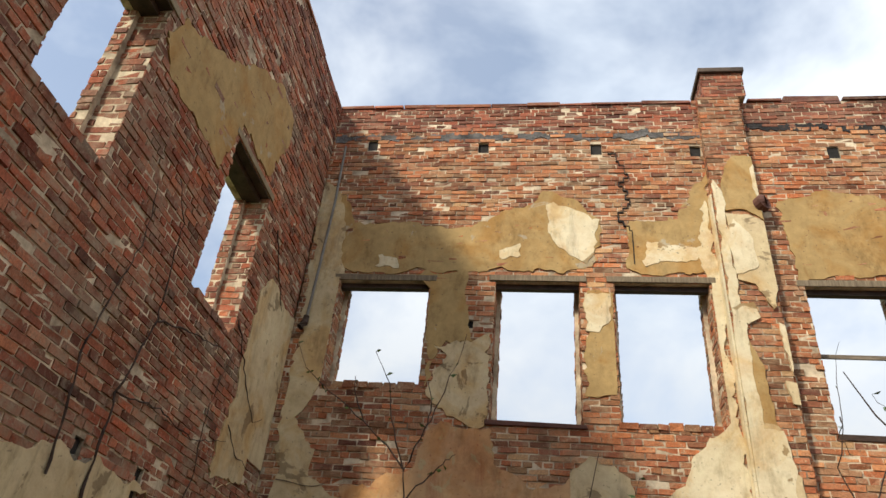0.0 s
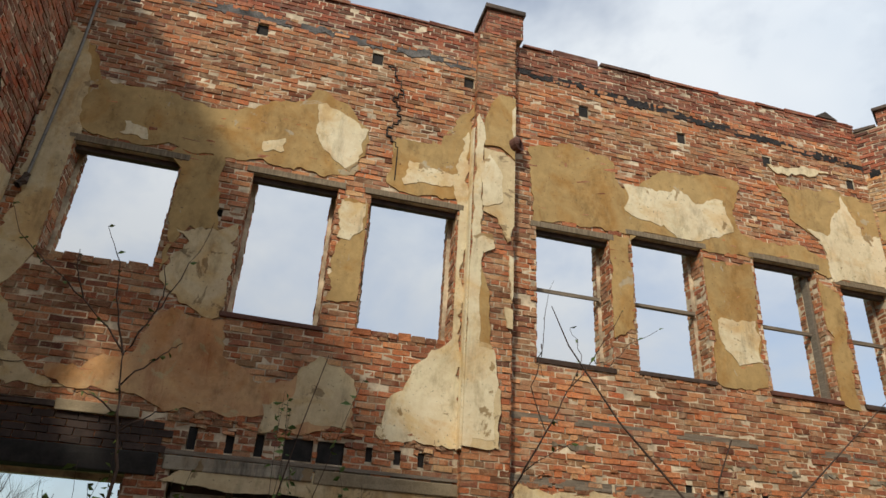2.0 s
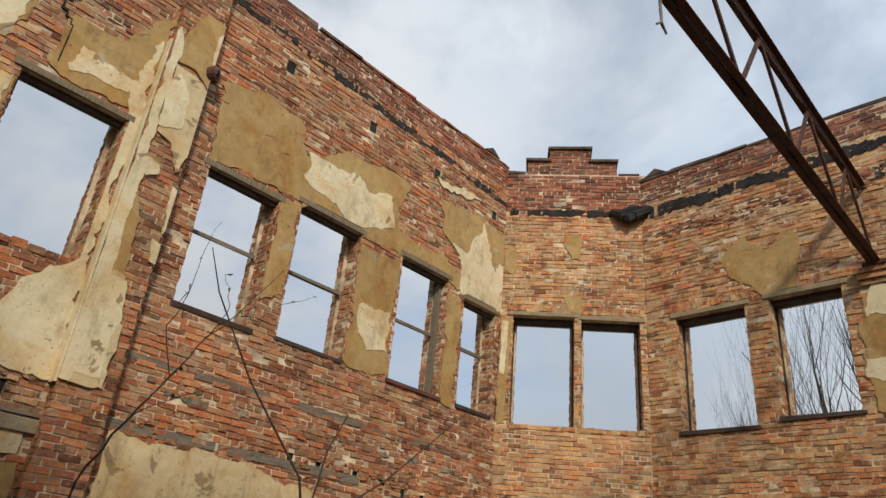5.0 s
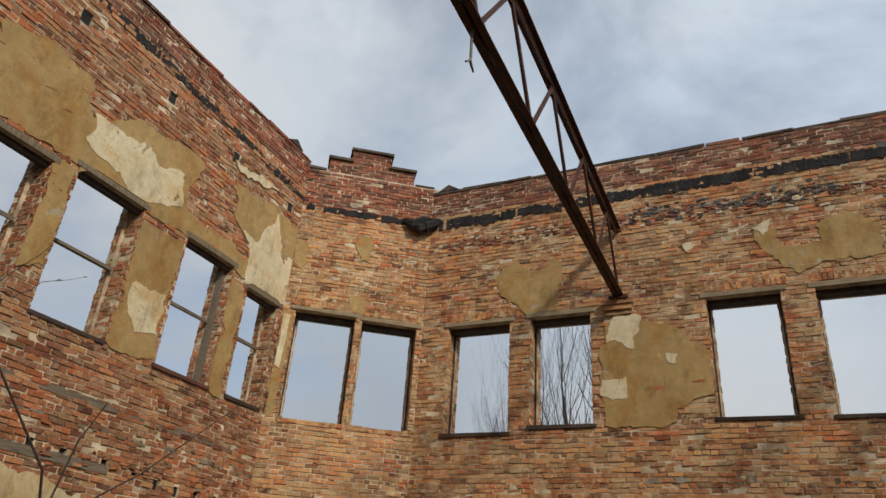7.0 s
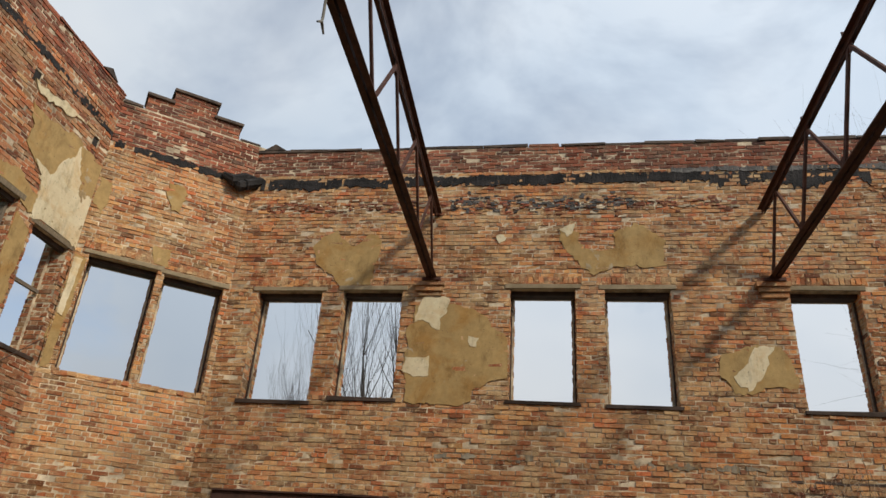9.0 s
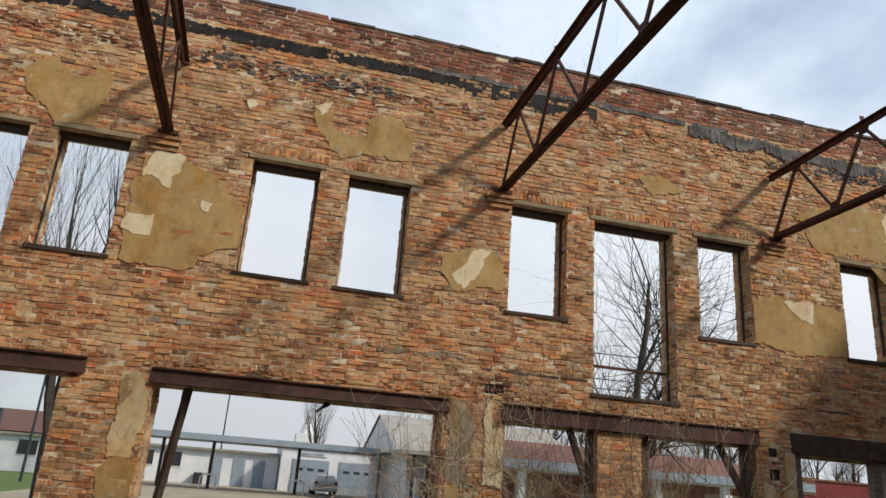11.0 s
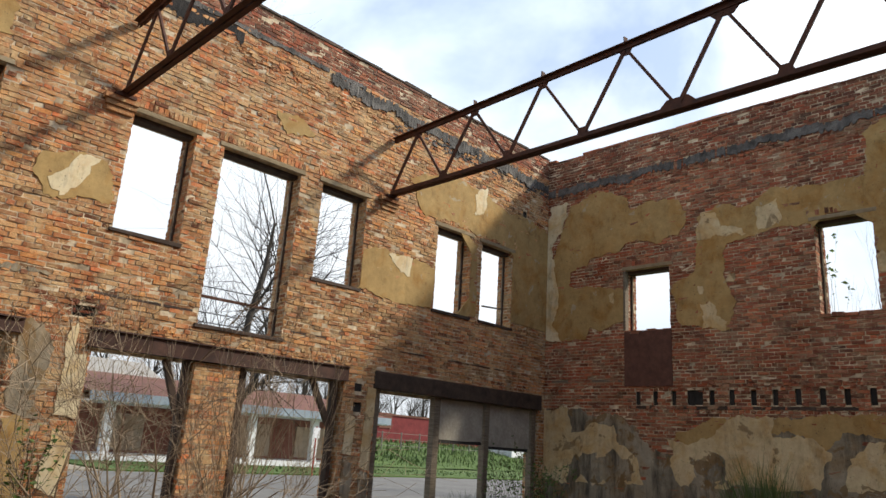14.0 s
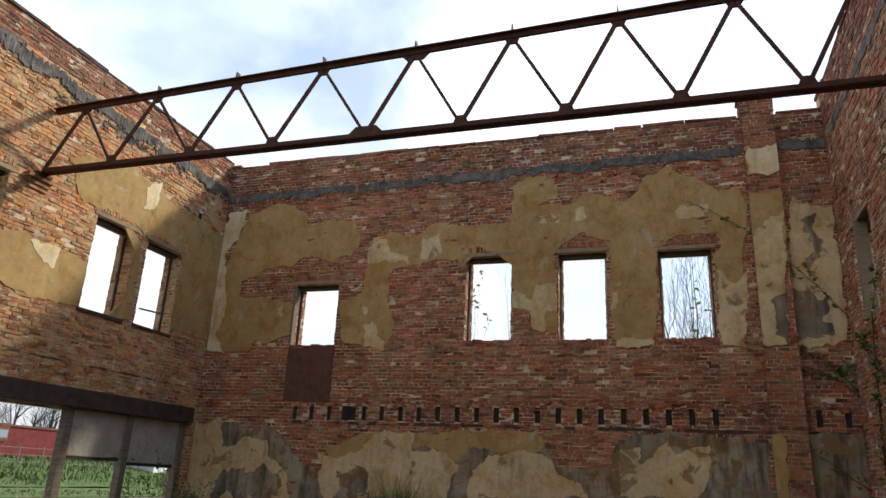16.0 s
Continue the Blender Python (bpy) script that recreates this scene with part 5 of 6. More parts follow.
tagged(work, kind="stuff")
part("core", Geo().box(4.725, 5.565, 0.133, THICK - 0.005, GROUND, 2.66), m_mortar, infill)
part("head_timber", Geo().box(4.725, 5.565, 0.04, 0.2, 2.62, 2.70, 0.01), m_black, infill, "charred head timber")
pp = empty("downpipe", "thin grey pipe running down the wall corner", "pipe", at=FRAMES["north"])
part("tube", Geo().tube([(1.18, -0.06, 7.98), (1.19, -0.06, 7.01), (1.17, -0.07, 6.06), (1.15, -0.08, 5.34)], [0.016] * 4, 8), m_galv, pp, smooth=True)
part("elbow", Geo().tube([(1.15, -0.08, 5.39), (1.14, -0.09, 5.30), (1.11, -0.12, 5.23)], [0.035, 0.045, 0.04], 8), m_darkwood, pp)

# zig-zag settlement crack above the second and third windows
g = Geo()
cu, cz = 4.62, 7.85
random.seed(5)
while cz > 6.2:                                 # steps along the joints
    drift = -1 if 7.5 > cz > 6.9 else 1
    nu = min(max(cu + drift * random.choice((0.03, 0.06, 0.1, -0.05)), 4.45), 4.85)
    nz = cz - random.choice((1, 1, 2)) * COURSE
    w = random.uniform(0.007, 0.015)
    g.beam((cu, -0.012, cz), (nu, -0.012, cz), w, 0.02, (0, 1, 0))
    g.beam((nu, -0.012, cz), (nu, -0.012, nz), w, 0.02, (0, 1, 0))
    cu, cz = nu, nz
part("crack", g, m_black, WALLS["north"], "stepped settlement crack")

# hook hanging from the truss over the corner
hk = empty("wire_hook", "bent bracket hanging from the roof truss", "hook", at=pose(7.76, -4.74, TRUSS_Z - 0.05))
part("rod", Geo().tube([(0, 0, 0), (0.01, 0, -0.3), (0.0, 0.0, -0.34)], [0.012] * 3, 6), m_galv, hk)
part("claw", Geo().tube([(-0.08, 0, -0.42), (0, 0, -0.34), (0.08, 0.0, -0.40)], [0.008, 0.014, 0.008], 6), m_galv, hk)


# ---------- ground, road and what stands across the street ----------
m_ground = plain_mat("patchy_grass", (0.045, 0.075, 0.018), (0.12, 0.17, 0.045), 1.4, 0.95, bumps=0.8, bump_dist=0.03)
m_lawn = plain_mat("spring_grass", (0.035, 0.07, 0.012), (0.095, 0.145, 0.035), 1.1, 0.95, bumps=0.8, bump_dist=0.03)
m_road = plain_mat("old_asphalt", (0.11, 0.105, 0.10), (0.17, 0.165, 0.155), 0.8, 0.9, bumps=0.5)
m_conc = plain_mat("sandy_concrete", (0.21, 0.18, 0.13), (0.34, 0.295, 0.22), 0.5, 0.9, bumps=0.4)
m_dirt = plain_mat("rubble_earth", (0.07, 0.055, 0.04), (0.20, 0.165, 0.12), 2.2, 0.95, bumps=0.9, bump_dist=0.03)
m_white = plain_mat("white_paint", (0.58, 0.59, 0.60), (0.74, 0.75, 0.76), 1.2, 0.7, bumps=0.15)
m_blue = plain_mat("blue_grey_paint", (0.20, 0.25, 0.30), (0.28, 0.33, 0.38), 1.5, 0.6, bumps=0.1)
m_dark = plain_mat("dark_glass_frame", (0.02, 0.022, 0.025), (0.05, 0.052, 0.055), 2, 0.35, bumps=0.0)
m_tin = plain_mat("old_tin_roof", (0.24, 0.22, 0.19), (0.36, 0.33, 0.285), 1.2, 0.5, 0.2, bumps=0.2)
m_redroof = plain_mat("red_roofing", (0.11, 0.045, 0.034), (0.20, 0.095, 0.068), 1.6, 0.85, bumps=0.4)
m_redwall = plain_mat("red_painted_block", (0.12, 0.018, 0.02), (0.20, 0.035, 0.035), 1.5, 0.8, bumps=0.3)
m_farbrick = plain_mat("far_brick", (0.14, 0.055, 0.04), (0.24, 0.105, 0.075), 3.0, 0.9, bumps=0.3)
m_tan = plain_mat("tan_panels", (0.25, 0.19, 0.14), (0.36, 0.29, 0.22), 2.0, 0.8, bumps=0.2)
m_car = plain_mat("pale_car_paint", (0.74, 0.75, 0.76), (0.82, 0.83, 0.84), 1.0, 0.25, 0.0, bumps=0.0)
m_tyre = plain_mat("tyre_rubber", (0.015, 0.015, 0.015), (0.03, 0.03, 0.03), 5, 0.9)
m_lampred = plain_mat("red_lamp_glass", (0.30, 0.015, 0.012), (0.40, 0.03, 0.02), 3, 0.3, bumps=0.0)
G = GROUND

g = Geo()
g.face([(-900, -900, G), (900, -900, G), (900, 900, G), (-900, 900, G)])
tagged(part("ground", g, m_ground), "patchy grass and bare earth ground", "ground", kind="structure")
tagged(part("floor", Geo().box(XW + 0.001, XE - 0.001, YS + 0.001, -0.001, G - 0.2, G + 0.012), m_dirt), "rubble and earth floor of the ruin", "floor", kind="structure")
tagged(part("road", Geo().box(17.5, 28.2, -160, 120, G - 0.2, G + 0.02), m_road), "worn grey asphalt street", "road", kind="structure")
tagged(part("pavement", Geo().box(14.2, 17.0, -60, 30, G - 0.2, G + 0.12), m_conc), "concrete pavement along the street front", "pavement", kind="structure")
tagged(part("forecourt", Geo().box(28.4, 75, -16.0, 2.0, G - 0.2, G + 0.03), m_conc), "sandy concrete filling station forecourt", "pavement", kind="structure")
tagged(part("grass_verge", Geo().box(28.4, 34.5, -70, -16.2, G - 0.2, G + 0.06), m_lawn), "bright green grass verge", "grass", kind="structure")
kb = part("traffic_island", Geo().tube([(31, -5.6, G), (31, -5.6, G + 0.16), (31, -5.6, G + 0.2)], [2.6, 2.6, 2.45], 28), m_conc)
tagged(kb, "kerbed traffic island of concrete and grass", "island", kind="structure")
part("grass", Geo().tube([(31, -5.6, G + 0.1), (31, -5.6, G + 0.22), (31, -5.6, G + 0.26)], [2.4, 2.4, 0.05], 28), m_lawn, kb)


def pane(parent, x, y0, y1, z0, z1, frame_mat=None, name="window", bars=1):
    """A window in a facade that faces -x: frame, dark panes."""
    w = part(name, Geo().box(x - 0.06, x + 0.02, y0, y1, z0, z1), frame_mat or m_white, parent)
    n = bars + 1
    for k in range(n):
        a, b = y0 + 0.07 + k * (y1 - y0 - 0.07) / n, y0 + (k + 1) * (y1 - y0 - 0.07) / n
        part("pane", Geo().box(x - 0.075, x - 0.062, a, b, z0 + 0.07, z1 - 0.07), m_dark, w)
    return w


# long white workshop behind the forecourt
ws = empty("workshop", "low white painted workshop building with garage doors", "building")
part("wall", Geo().box(66, 74, -9.0, 22, G, 2.95), m_white, ws)
part("roof", Geo().box(65.6, 74.3, -9.0, 22.3, 2.95, 3.12), m_tin, ws)
for y in (-1.5, 0.6, 3.2, 6.0, 9.0):
    pane(ws, 66, y, y + 1.5, 1.5, 2.7)
for y in (-4.6, -6.4, -8.0):
    d = part("door", Geo().box(65.94, 66.02, y, y + 0.95, G, 2.45), m_blue, ws, "grey-blue door")
part("cabinet", Geo().box(65.2, 65.9, -3.3, -2.6, G, 1.2, 0.01), m_dark, ws, "dark meter box")
gs = empty("garage", "white garage with two blue-grey roller doors", "building")
part("wall", Geo().box(63.5, 74, -20, -9.1, G, 3.75), m_white, gs)
part("roof", Geo().box(63.2, 74.3, -20.2, -9.0, 3.75, 3.95), m_tin, gs)
part("sign_bars", Geo().box(63.44, 63.5, -12.6, -10.4, 3.05, 3.12).box(63.44, 63.5, -12.4, -10.6, 3.22, 3.3), m_blue, gs)
for y in (-12.9, -16.6):
    d = part("garage_door", Geo().box(63.42, 63.5, y, y + 2.9, G, 2.8), m_blue, gs, "blue-grey garage door")
    for k in range(4):
        part("panel", Geo().box(63.40, 63.418, y + 0.05, y + 2.85, G + 0.05 + 0.62 * k, G + 0.63 + 0.62 * k), m_blue, d)
    for k in range(3):
        part("light", Geo().box(63.385, 63.398, y + 0.35 + 0.85 * k, y + 0.85 + 0.85 * k, 1.95, 2.15), m_dark, d)
part("door", Geo().box(63.42, 63.5, -18.6, -17.5, G, 2.5), m_blue, gs, "grey-blue door")
# canopy
cn = empty("canopy", "long flat grey forecourt canopy on dark posts", "canopy")
part("roof", Geo().box(52, 58.5, -17.0, 0.5, 3.35, 3.62), m_tin, cn)
part("fascia", Geo().box(51.9, 52.0, -17.0, 0.5, 3.3, 3.66), m_blue, cn)
for y in (-1.0, -4.2, -9.9, -15.6):
    part("post", Geo().tube([(55.5, y, G), (55.5, y, 3.36)], [0.11, 0.11], 10), m_dark, cn)
for y in (-4.2, -9.9):
    hp = empty("hoop_guard", "white steel hoop guard at a canopy post", "guard", "hoop guards")
    part("hoop", Geo().tube([(54.6, y - 0.5, G), (54.6, y - 0.5, G + 0.75), (54.6, y - 0.3, G + 0.95), (54.6, y + 0.3, G + 0.95), (54.6, y + 0.5, G + 0.75), (54.6, y + 0.5, G)], [0.06] * 6, 8), m_white, hp)
# office with a tin gable roof
of = empty("office", "white filling station office with tin gable roof", "building")
part("wall", Geo().box(46.5, 60, -26, -15.6, G, 3.4), m_white, of)
g = Geo()
g.v += [(45.9, -14.8, 3.4), (60.6, -14.8, 3.4), (53.2, -14.8, 6.0), (45.9, -27, 3.4), (60.6, -27, 3.4), (53.2, -27, 6.0)]
g.f += [(0, 3, 5, 2), (1, 2, 5, 4), (0, 1, 4, 3)]
part("roof", g, m_tin, of, "tan tin roof")
g = Geo()
g.face([(46.2, -14.9, 3.4), (53.2, -14.9, 5.8), (60.2, -14.9, 3.4)])
part("gable", g, m_white, of)
part("porch_roof", Geo().box(43.5, 46.4, -27, -14.6, 3.2, 3.42), m_tin, of)
for y in (-15.4, -18.5, -21.5):
    part("post", Geo().tube([(43.9, y, G), (43.9, y, 3.2)], [0.09, 0.09], 8), m_dark, of)
for y in (-17.6, -19.6, -22):
    pane(of, 46.5, y, y + 0.9, 0.9, 2.9, m_white)
vm = empty("vending_machine", "pale vending machine against the office wall", "machine")
part("body", Geo().box(45.6, 46.3, -16.9, -16.0, G, 2.0, 0.01), m_white, vm)
part("front_panel", Geo().box(45.57, 45.6, -16.8, -16.3, 0.6, 1.8), m_dark, vm)

# parked car seen from behind
car = empty("car", "white hatchback parked under the canopy", "car", at=pose(58.6, -12.3, G))
g = Geo()
prof = [(-0.0, 0.42), (0.02, 0.85), (0.12, 1.0), (0.5, 1.42), (1.2, 1.5), (2.3, 1.45), (3.0, 1.02), (4.0, 0.88), (4.2, 0.5), (4.2, 0.3), (0.05, 0.3)]
for s, w in ((-1, 0.86), (1, 0.86)):
    for x, z in prof:
        k = 0.72 if z > 1.1 else 1.0
        g.v.append((x, s * w * k, z))
n = len(prof)
g.f.append(tuple(range(n)))
g.f.append(tuple(range(2 * n - 1, n - 1, -1)))
for i in range(n):
    j = (i + 1) % n
    g.f.append((i, i + n, j + n, j))
part("body", g, m_car, car, bevel=0.04)
part("rear_window", Geo().beam((0.16, 0, 1.06), (0.47, 0, 1.38), 1.15, 0.02, (0, 1, 0)), m_dark, car, "dark rear window")
for s in (-1, 1):
    part("tail_lamp", Geo().box(-0.02, 0.06, min(s * 0.6, s * 0.84), max(s * 0.6, s * 0.84), 0.78, 0.98), m_lampred, car, "red tail lamp")
    for x in (0.75, 3.4):
        wh = part("wheel", Geo().tube([(x, s * 0.66, 0.31), (x, s * 0.87, 0.31), (x, s * 0.88, 0.31)], [0.31, 0.31, 0.2], 18), m_tyre, car)
part("bumper", Geo().box(-0.08, 0.05, -0.8, 0.8, 0.4, 0.62, 0.01), m_car, car, bevel=0.03)
part("number_plate", Geo().box(-0.1, -0.082, -0.25, 0.25, 0.7, 0.82), m_white, car)

# brick building with a porch across the street
pb = empty("porch_building", "low brick building with white porch and red roof", "building")
part("wall", Geo().box(37.6, 48, -32.5, -17.6, G, 3.1), m_farbrick, pb)
g = Geo()
g.v += [(34.2, -17.2, 3.05), (34.2, -33.2, 3.05), (41.5, -33.2, 4.3), (41.5, -17.2, 4.3), (49, -17.2, 3.05), (49, -33.2, 3.05)]
g.f += [(0, 1, 2, 3), (3, 2, 5, 4), (0, 3, 4), (1, 5, 2)]
part("roof", g, m_redroof, pb, "faded red shingle roof")
part("fascia", Geo().box(34.1, 34.22, -33.2, -17.2, 2.7, 3.06), m_blue, pb, "pale grey fascia board")
part("fascia", Geo().box(34.22, 37.6, -33.1, -17.3, 2.66, 2.72), m_white, pb, "white porch ceiling")
for y in (-18.3, -21.6, -25.0, -28.6, -32.0):
    part("column", Geo().box(34.6, 34.9, y - 0.17, y + 0.17, G, 2.7, 0.01), m_white, pb, "white square porch column")
part("plinth", Geo().box(34.4, 37.6, -32.4, -17.6, G, G + 0.28), m_white, pb)
for y in (-20.0, -23.4, -26.8, -30.4):
    w = part("window", Geo().box(37.5, 37.62, y - 1.0, y + 1.0, 0.7, 2.3), m_tan, pb, "boarded tan window")
    part("mullion", Geo().box(37.46, 37.5, y - 0.04, y + 0.04, 0.7, 2.3), m_farbrick, w)
pd = part("door", Geo().box(37.48, 37.6, -24.2, -23.1, G + 0.28, 2.35), m_white, pb, "pale double door")

# red building, bank and fence further down the street
g = Geo()
for i in range(9):
    for j in range(15):
        x, y = 38 + 3.2 * i, -34 - 3.2 * j
        g.v.append((x, y, G + 0.05 + 1.5 * min(1, max(0, (x - 39) / 9)) + 0.12 * noise.noise(Vector((x, y, 0)))))
for i in range(8):
    for j in range(14):
        q = i * 15 + j
        g.f.append((q, q + 1, q + 16, q + 15))
tagged(part("grass_bank", g, m_lawn), "rough green grass bank", "grass", kind="structure")
rb = empty("red_building", "dark red painted block building with low roof", "building")
part("wall", Geo().box(52, 62, -66, -38, G, 4.1), m_redwall, rb)
part("roof", Geo().box(51.9, 62.1, -66.1, -37.9, 4.1, 4.25), m_redroof, rb)
part("wall_patch", Geo().box(51.93, 52.02, -49, -47.6, 3.0, 4.3), m_redroof, rb, "orange patch of bare brick")
for y in (-41, -55):
    pane(rb, 52, y, y + 1.0, 2.4, 3.2, m_dark, bars=0)
sd = empty("shed", "small white shed with a window", "shed")
part("wall", Geo().box(44, 47, -59.5, -56, G + 0.4, 3.6), m_white, sd)
part("roof", Geo().box(43.8, 47.2, -59.8, -55.8, 3.6, 3.75), m_tin, sd)
pane(sd, 44, -58.6, -57.2, 1.9, 3.2, m_white, bars=0)
fn = empty("fence", "thin wire fence with metal posts", "fence")
for k in range(15):
    part("post", Geo().tube([(44.6, -36 - 1.9 * k, G + 0.5), (44.6, -36 - 1.9 * k, G + 2.3)], [0.05, 0.05], 6), m_galv, fn)
for z in (1.6, 2.05, 2.5):
    part("rail", Geo().beam((44.6, -36, z), (44.6, -63, z), 0.03, 0.03), m_galv, fn)

# brick church beyond the corner
ch = empty("church", "red brick church with a brown roof", "church")
part("wall", Geo().box(70, 95, 8, 24, G, 3.3), m_farbrick, ch)
g = Geo()
g.v += [(69.5, 7.4, 3.3), (69.5, 24.6, 3.3), (95.5, 24.6, 3.3), (95.5, 7.4, 3.3), (82, 7.4, 5.6), (82, 24.6, 5.6)]
g.f += [(0, 4, 5, 1), (3, 2, 5, 4), (0, 3, 4), (1, 5, 2)]
part("roof", g, m_redwood, ch, "brown shingle roof")
for y in (10, 13.5, 17, 20.5):
    pane(ch, 70, y, y + 1.0, 1.2, 2.8, m_white, bars=0)
part("tower", Geo().box(70, 75, 3.5, 7.3, G, 4.6), m_farbrick, ch)
st = empty("steeple", "distant pale church spire above the roofs", "steeple")
part("tower", Geo().box(148, 152, -19, -15, G, 9), m_white, st)
part("spire", Geo().tube([(150, -17, 9), (150, -17, 13)], [1.4, 0.05], 8), m_white, st)

# street furniture
tl = empty("traffic_signal", "dark street signal pole with a long mast arm", "signal")
part("pole", Geo().tube([(29, 1.6, G), (29, 1.6, 4.0)], [0.14, 0.11], 10), m_dark, tl)
part("mast_arm", Geo().tube([(29, 1.6, 3.4), (29, 4.6, 4.2), (29, 7.6, 4.6)], [0.1, 0.08, 0.05], 8), m_dark, tl)
hd = part("signal_head", Geo().box(28.7, 28.95, 1.0, 1.4, 2.2, 3.0, 0.01), m_dark, tl)
part("lens", Geo().tube([(28.69, 1.2, 2.78), (28.66, 1.2, 2.78), (28.655, 1.2, 2.78)], [0.11, 0.11, 0.01], 12), m_lampred, hd)
for x, y, h in ((33, -0.4, 4.2), (46, 4.5, 6.5), (62, -1.0, 8.5), (75, -4, 9.5)):
    lp = empty("street_lamp", "thin dark street lamp post", "lamp", "street lamps")
    part("pole", Geo().tube([(x, y, G), (x, y, h)], [0.08, 0.06], 8), m_dark, lp)
    part("lantern", Geo().tube([(x, y, h), (x, y, h + 0.12), (x, y, h + 0.42), (x, y, h + 0.5)], [0.06, 0.16, 0.2, 0.03], 8), m_dark, lp)
sg = empty("street_sign", "small white sign on a red post by the verge", "sign")
part("post", Geo().tube([(27.6, -23.6, G), (27.6, -23.6, 2.2)], [0.03, 0.03], 6), m_lampred, sg)
part("plate", Geo().box(27.56, 27.58, -23.75, -23.45, 1.75, 2.15), m_white, sg)
cb = empty("power_lines", "thin overhead power lines along the street", "cable")
for k, (z, d) in enumerate(((9.2, 0.5), (8.2, 0.7), (7.6, 0.6))):
    pts = [(36, 30 - 5 * i, z - 4 * d * (i / 16) * (1 - i / 16) * 1.5) for i in range(17)]
    part("cable", Geo().tube(pts, [0.028] * 17, 5), m_dark, cb)
for y in (30, -50):
    po = empty("utility_pole", "tall brown timber utility pole", "pole", "utility poles")
    part("shaft", Geo().tube([(36, y, G), (36, y, 10)], [0.16, 0.11], 8), m_darkwood, po)
    part("cross_arm", Geo().box(35.95, 36.05, y - 1.2, y + 1.2, 9.2, 9.32), m_darkwood, po)


# ---------- trees, saplings, creepers ----------
m_bark = plain_mat("grey_bark", (0.025, 0.021, 0.018), (0.075, 0.063, 0.053), 9, 0.95, bumps=0.5)
m_twig = plain_mat("pale_twigs", (0.20, 0.15, 0.10), (0.38, 0.30, 0.21), 9, 0.9, bumps=0.2)
m_twigdark = plain_mat("dark_twigs", (0.035, 0.022, 0.016), (0.09, 0.06, 0.045), 9, 0.9, bumps=0.2)


def leaf_mat(name, dark, light):
    m, nt, b = base_mat(name, 0.55)
    geo = nt.nodes.new("ShaderNodeNewGeometry")
    nt.links.new(ramp(nt, geo.outputs["Random Per Island"], [(0.0, dark), (1.0, light)]), b.inputs["Base Color"])
    b.inputs["Transmission Weight"].default_value = 0.0
    return m


m_leaf = leaf_mat("spring_leaf", (0.05, 0.10, 0.02), (0.13, 0.20, 0.045))
m_grass = leaf_mat("grass_blade", (0.04, 0.075, 0.02), (0.12, 0.17, 0.05))


def grow(rng, p, d, length, r, depth, out, tips, spread=0.6, kids=(3, 4), up=0.12, segs=5):
    """One limb and its side shoots, gathered as tube runs."""
    pts, rad = [Vector(p)], [r]
    q, dd = Vector(p), Vector(d).normalized()
    for i in range(segs):
        dd = (dd + Vector((rng.uniform(-1, 1), rng.uniform(-1, 1), rng.uniform(-0.6, 1))) * 0.13 + Vector((0, 0, up * 0.4))).normalized()
        q = q + dd * length / segs
        pts.append(q.copy())
        rad.append(max(r * (1 - 0.75 * (i + 1) / segs), 0.002))
    out.append((depth, pts, rad))
    if depth == 0:
        tips.append((pts[-1], dd))
        tips.append((pts[-2], dd))
        return
    for k in range(rng.randint(*kids)):
        i = rng.randint(1, segs)
        a = rng.uniform(0, 2 * math.pi)
        side = dd.orthogonal().normalized()
        side = Matrix.Rotation(a, 3, dd) @ side
        nd = (dd + side * rng.uniform(spread * 0.6, spread * 1.4)).normalized()
        nd = (nd + Vector((0, 0, up))).normalized()
        grow(rng, pts[i], nd, length * rng.uniform(0.5, 0.75), max(rad[i] * rng.uniform(0.5, 0.75), 0.003), depth - 1, out, tips, spread, kids, up, segs)


def leaf(g, p, rng, size):
    d = Vector((rng.uniform(-1, 1), rng.uniform(-1, 1), rng.uniform(-0.5, 0.5))).normalized()
    s = d.orthogonal().normalized()
    s = Matrix.Rotation(rng.uniform(0, 6.28), 3, d) @ s
    p = Vector(p)
    n = d.cross(s) * size * 0.12
    g.face([p, p + d * size * 0.5 + s * size * 0.26 + n, p + d * size, p + d * size * 0.5 - s * size * 0.26 + n])


def woody(name, base, height, r, seed, label, category, mat, depth=3, spread=0.7, kids=(3, 4), up=0.15, lean=(0, 0), leaves=0, size=0.05, trunk=0.35, group="", stems=1, fan=0.75):
    rng = random.Random(seed)
    ob = empty(name, label, category, group, at=pose(*base))
    runs, tips = [], []
    for s in range(stems):
        ll = (lean[0] + (rng.uniform(-fan, fan) if stems > 1 else 0), lean[1] + (rng.uniform(-fan, fan) if stems > 1 else 0))
        d0 = Vector((ll[0], ll[1], 1))
        grow(rng, (rng.uniform(-0.1, 0.1) if stems > 1 else 0, rng.uniform(-0.1, 0.1) if stems > 1 else 0, 0), d0, height * (0.62 if depth > 1 else 1), r, depth, runs, tips, spread, kids, up)
    tr, cr = Geo(), Geo()
    for dep, pts, rad in runs:
        (tr if dep == depth else cr).tube(pts, rad, 7 if dep == depth else (5 if dep > 1 else 3))
    part("trunk", tr, mat, ob, smooth=True)
    if cr.v:
        tagged(part("crown", cr, mat, ob), kind="stuff")
    if leaves:
        g = Geo()
        for p, d in tips:
            for k in range(leaves):
                leaf(g, p - d * rng.uniform(0, 0.25), rng, size * rng.uniform(0.6, 1.3))
        tagged(part("foliage", g, m_leaf, ob, "young green leaves"), kind="stuff")
    return ob


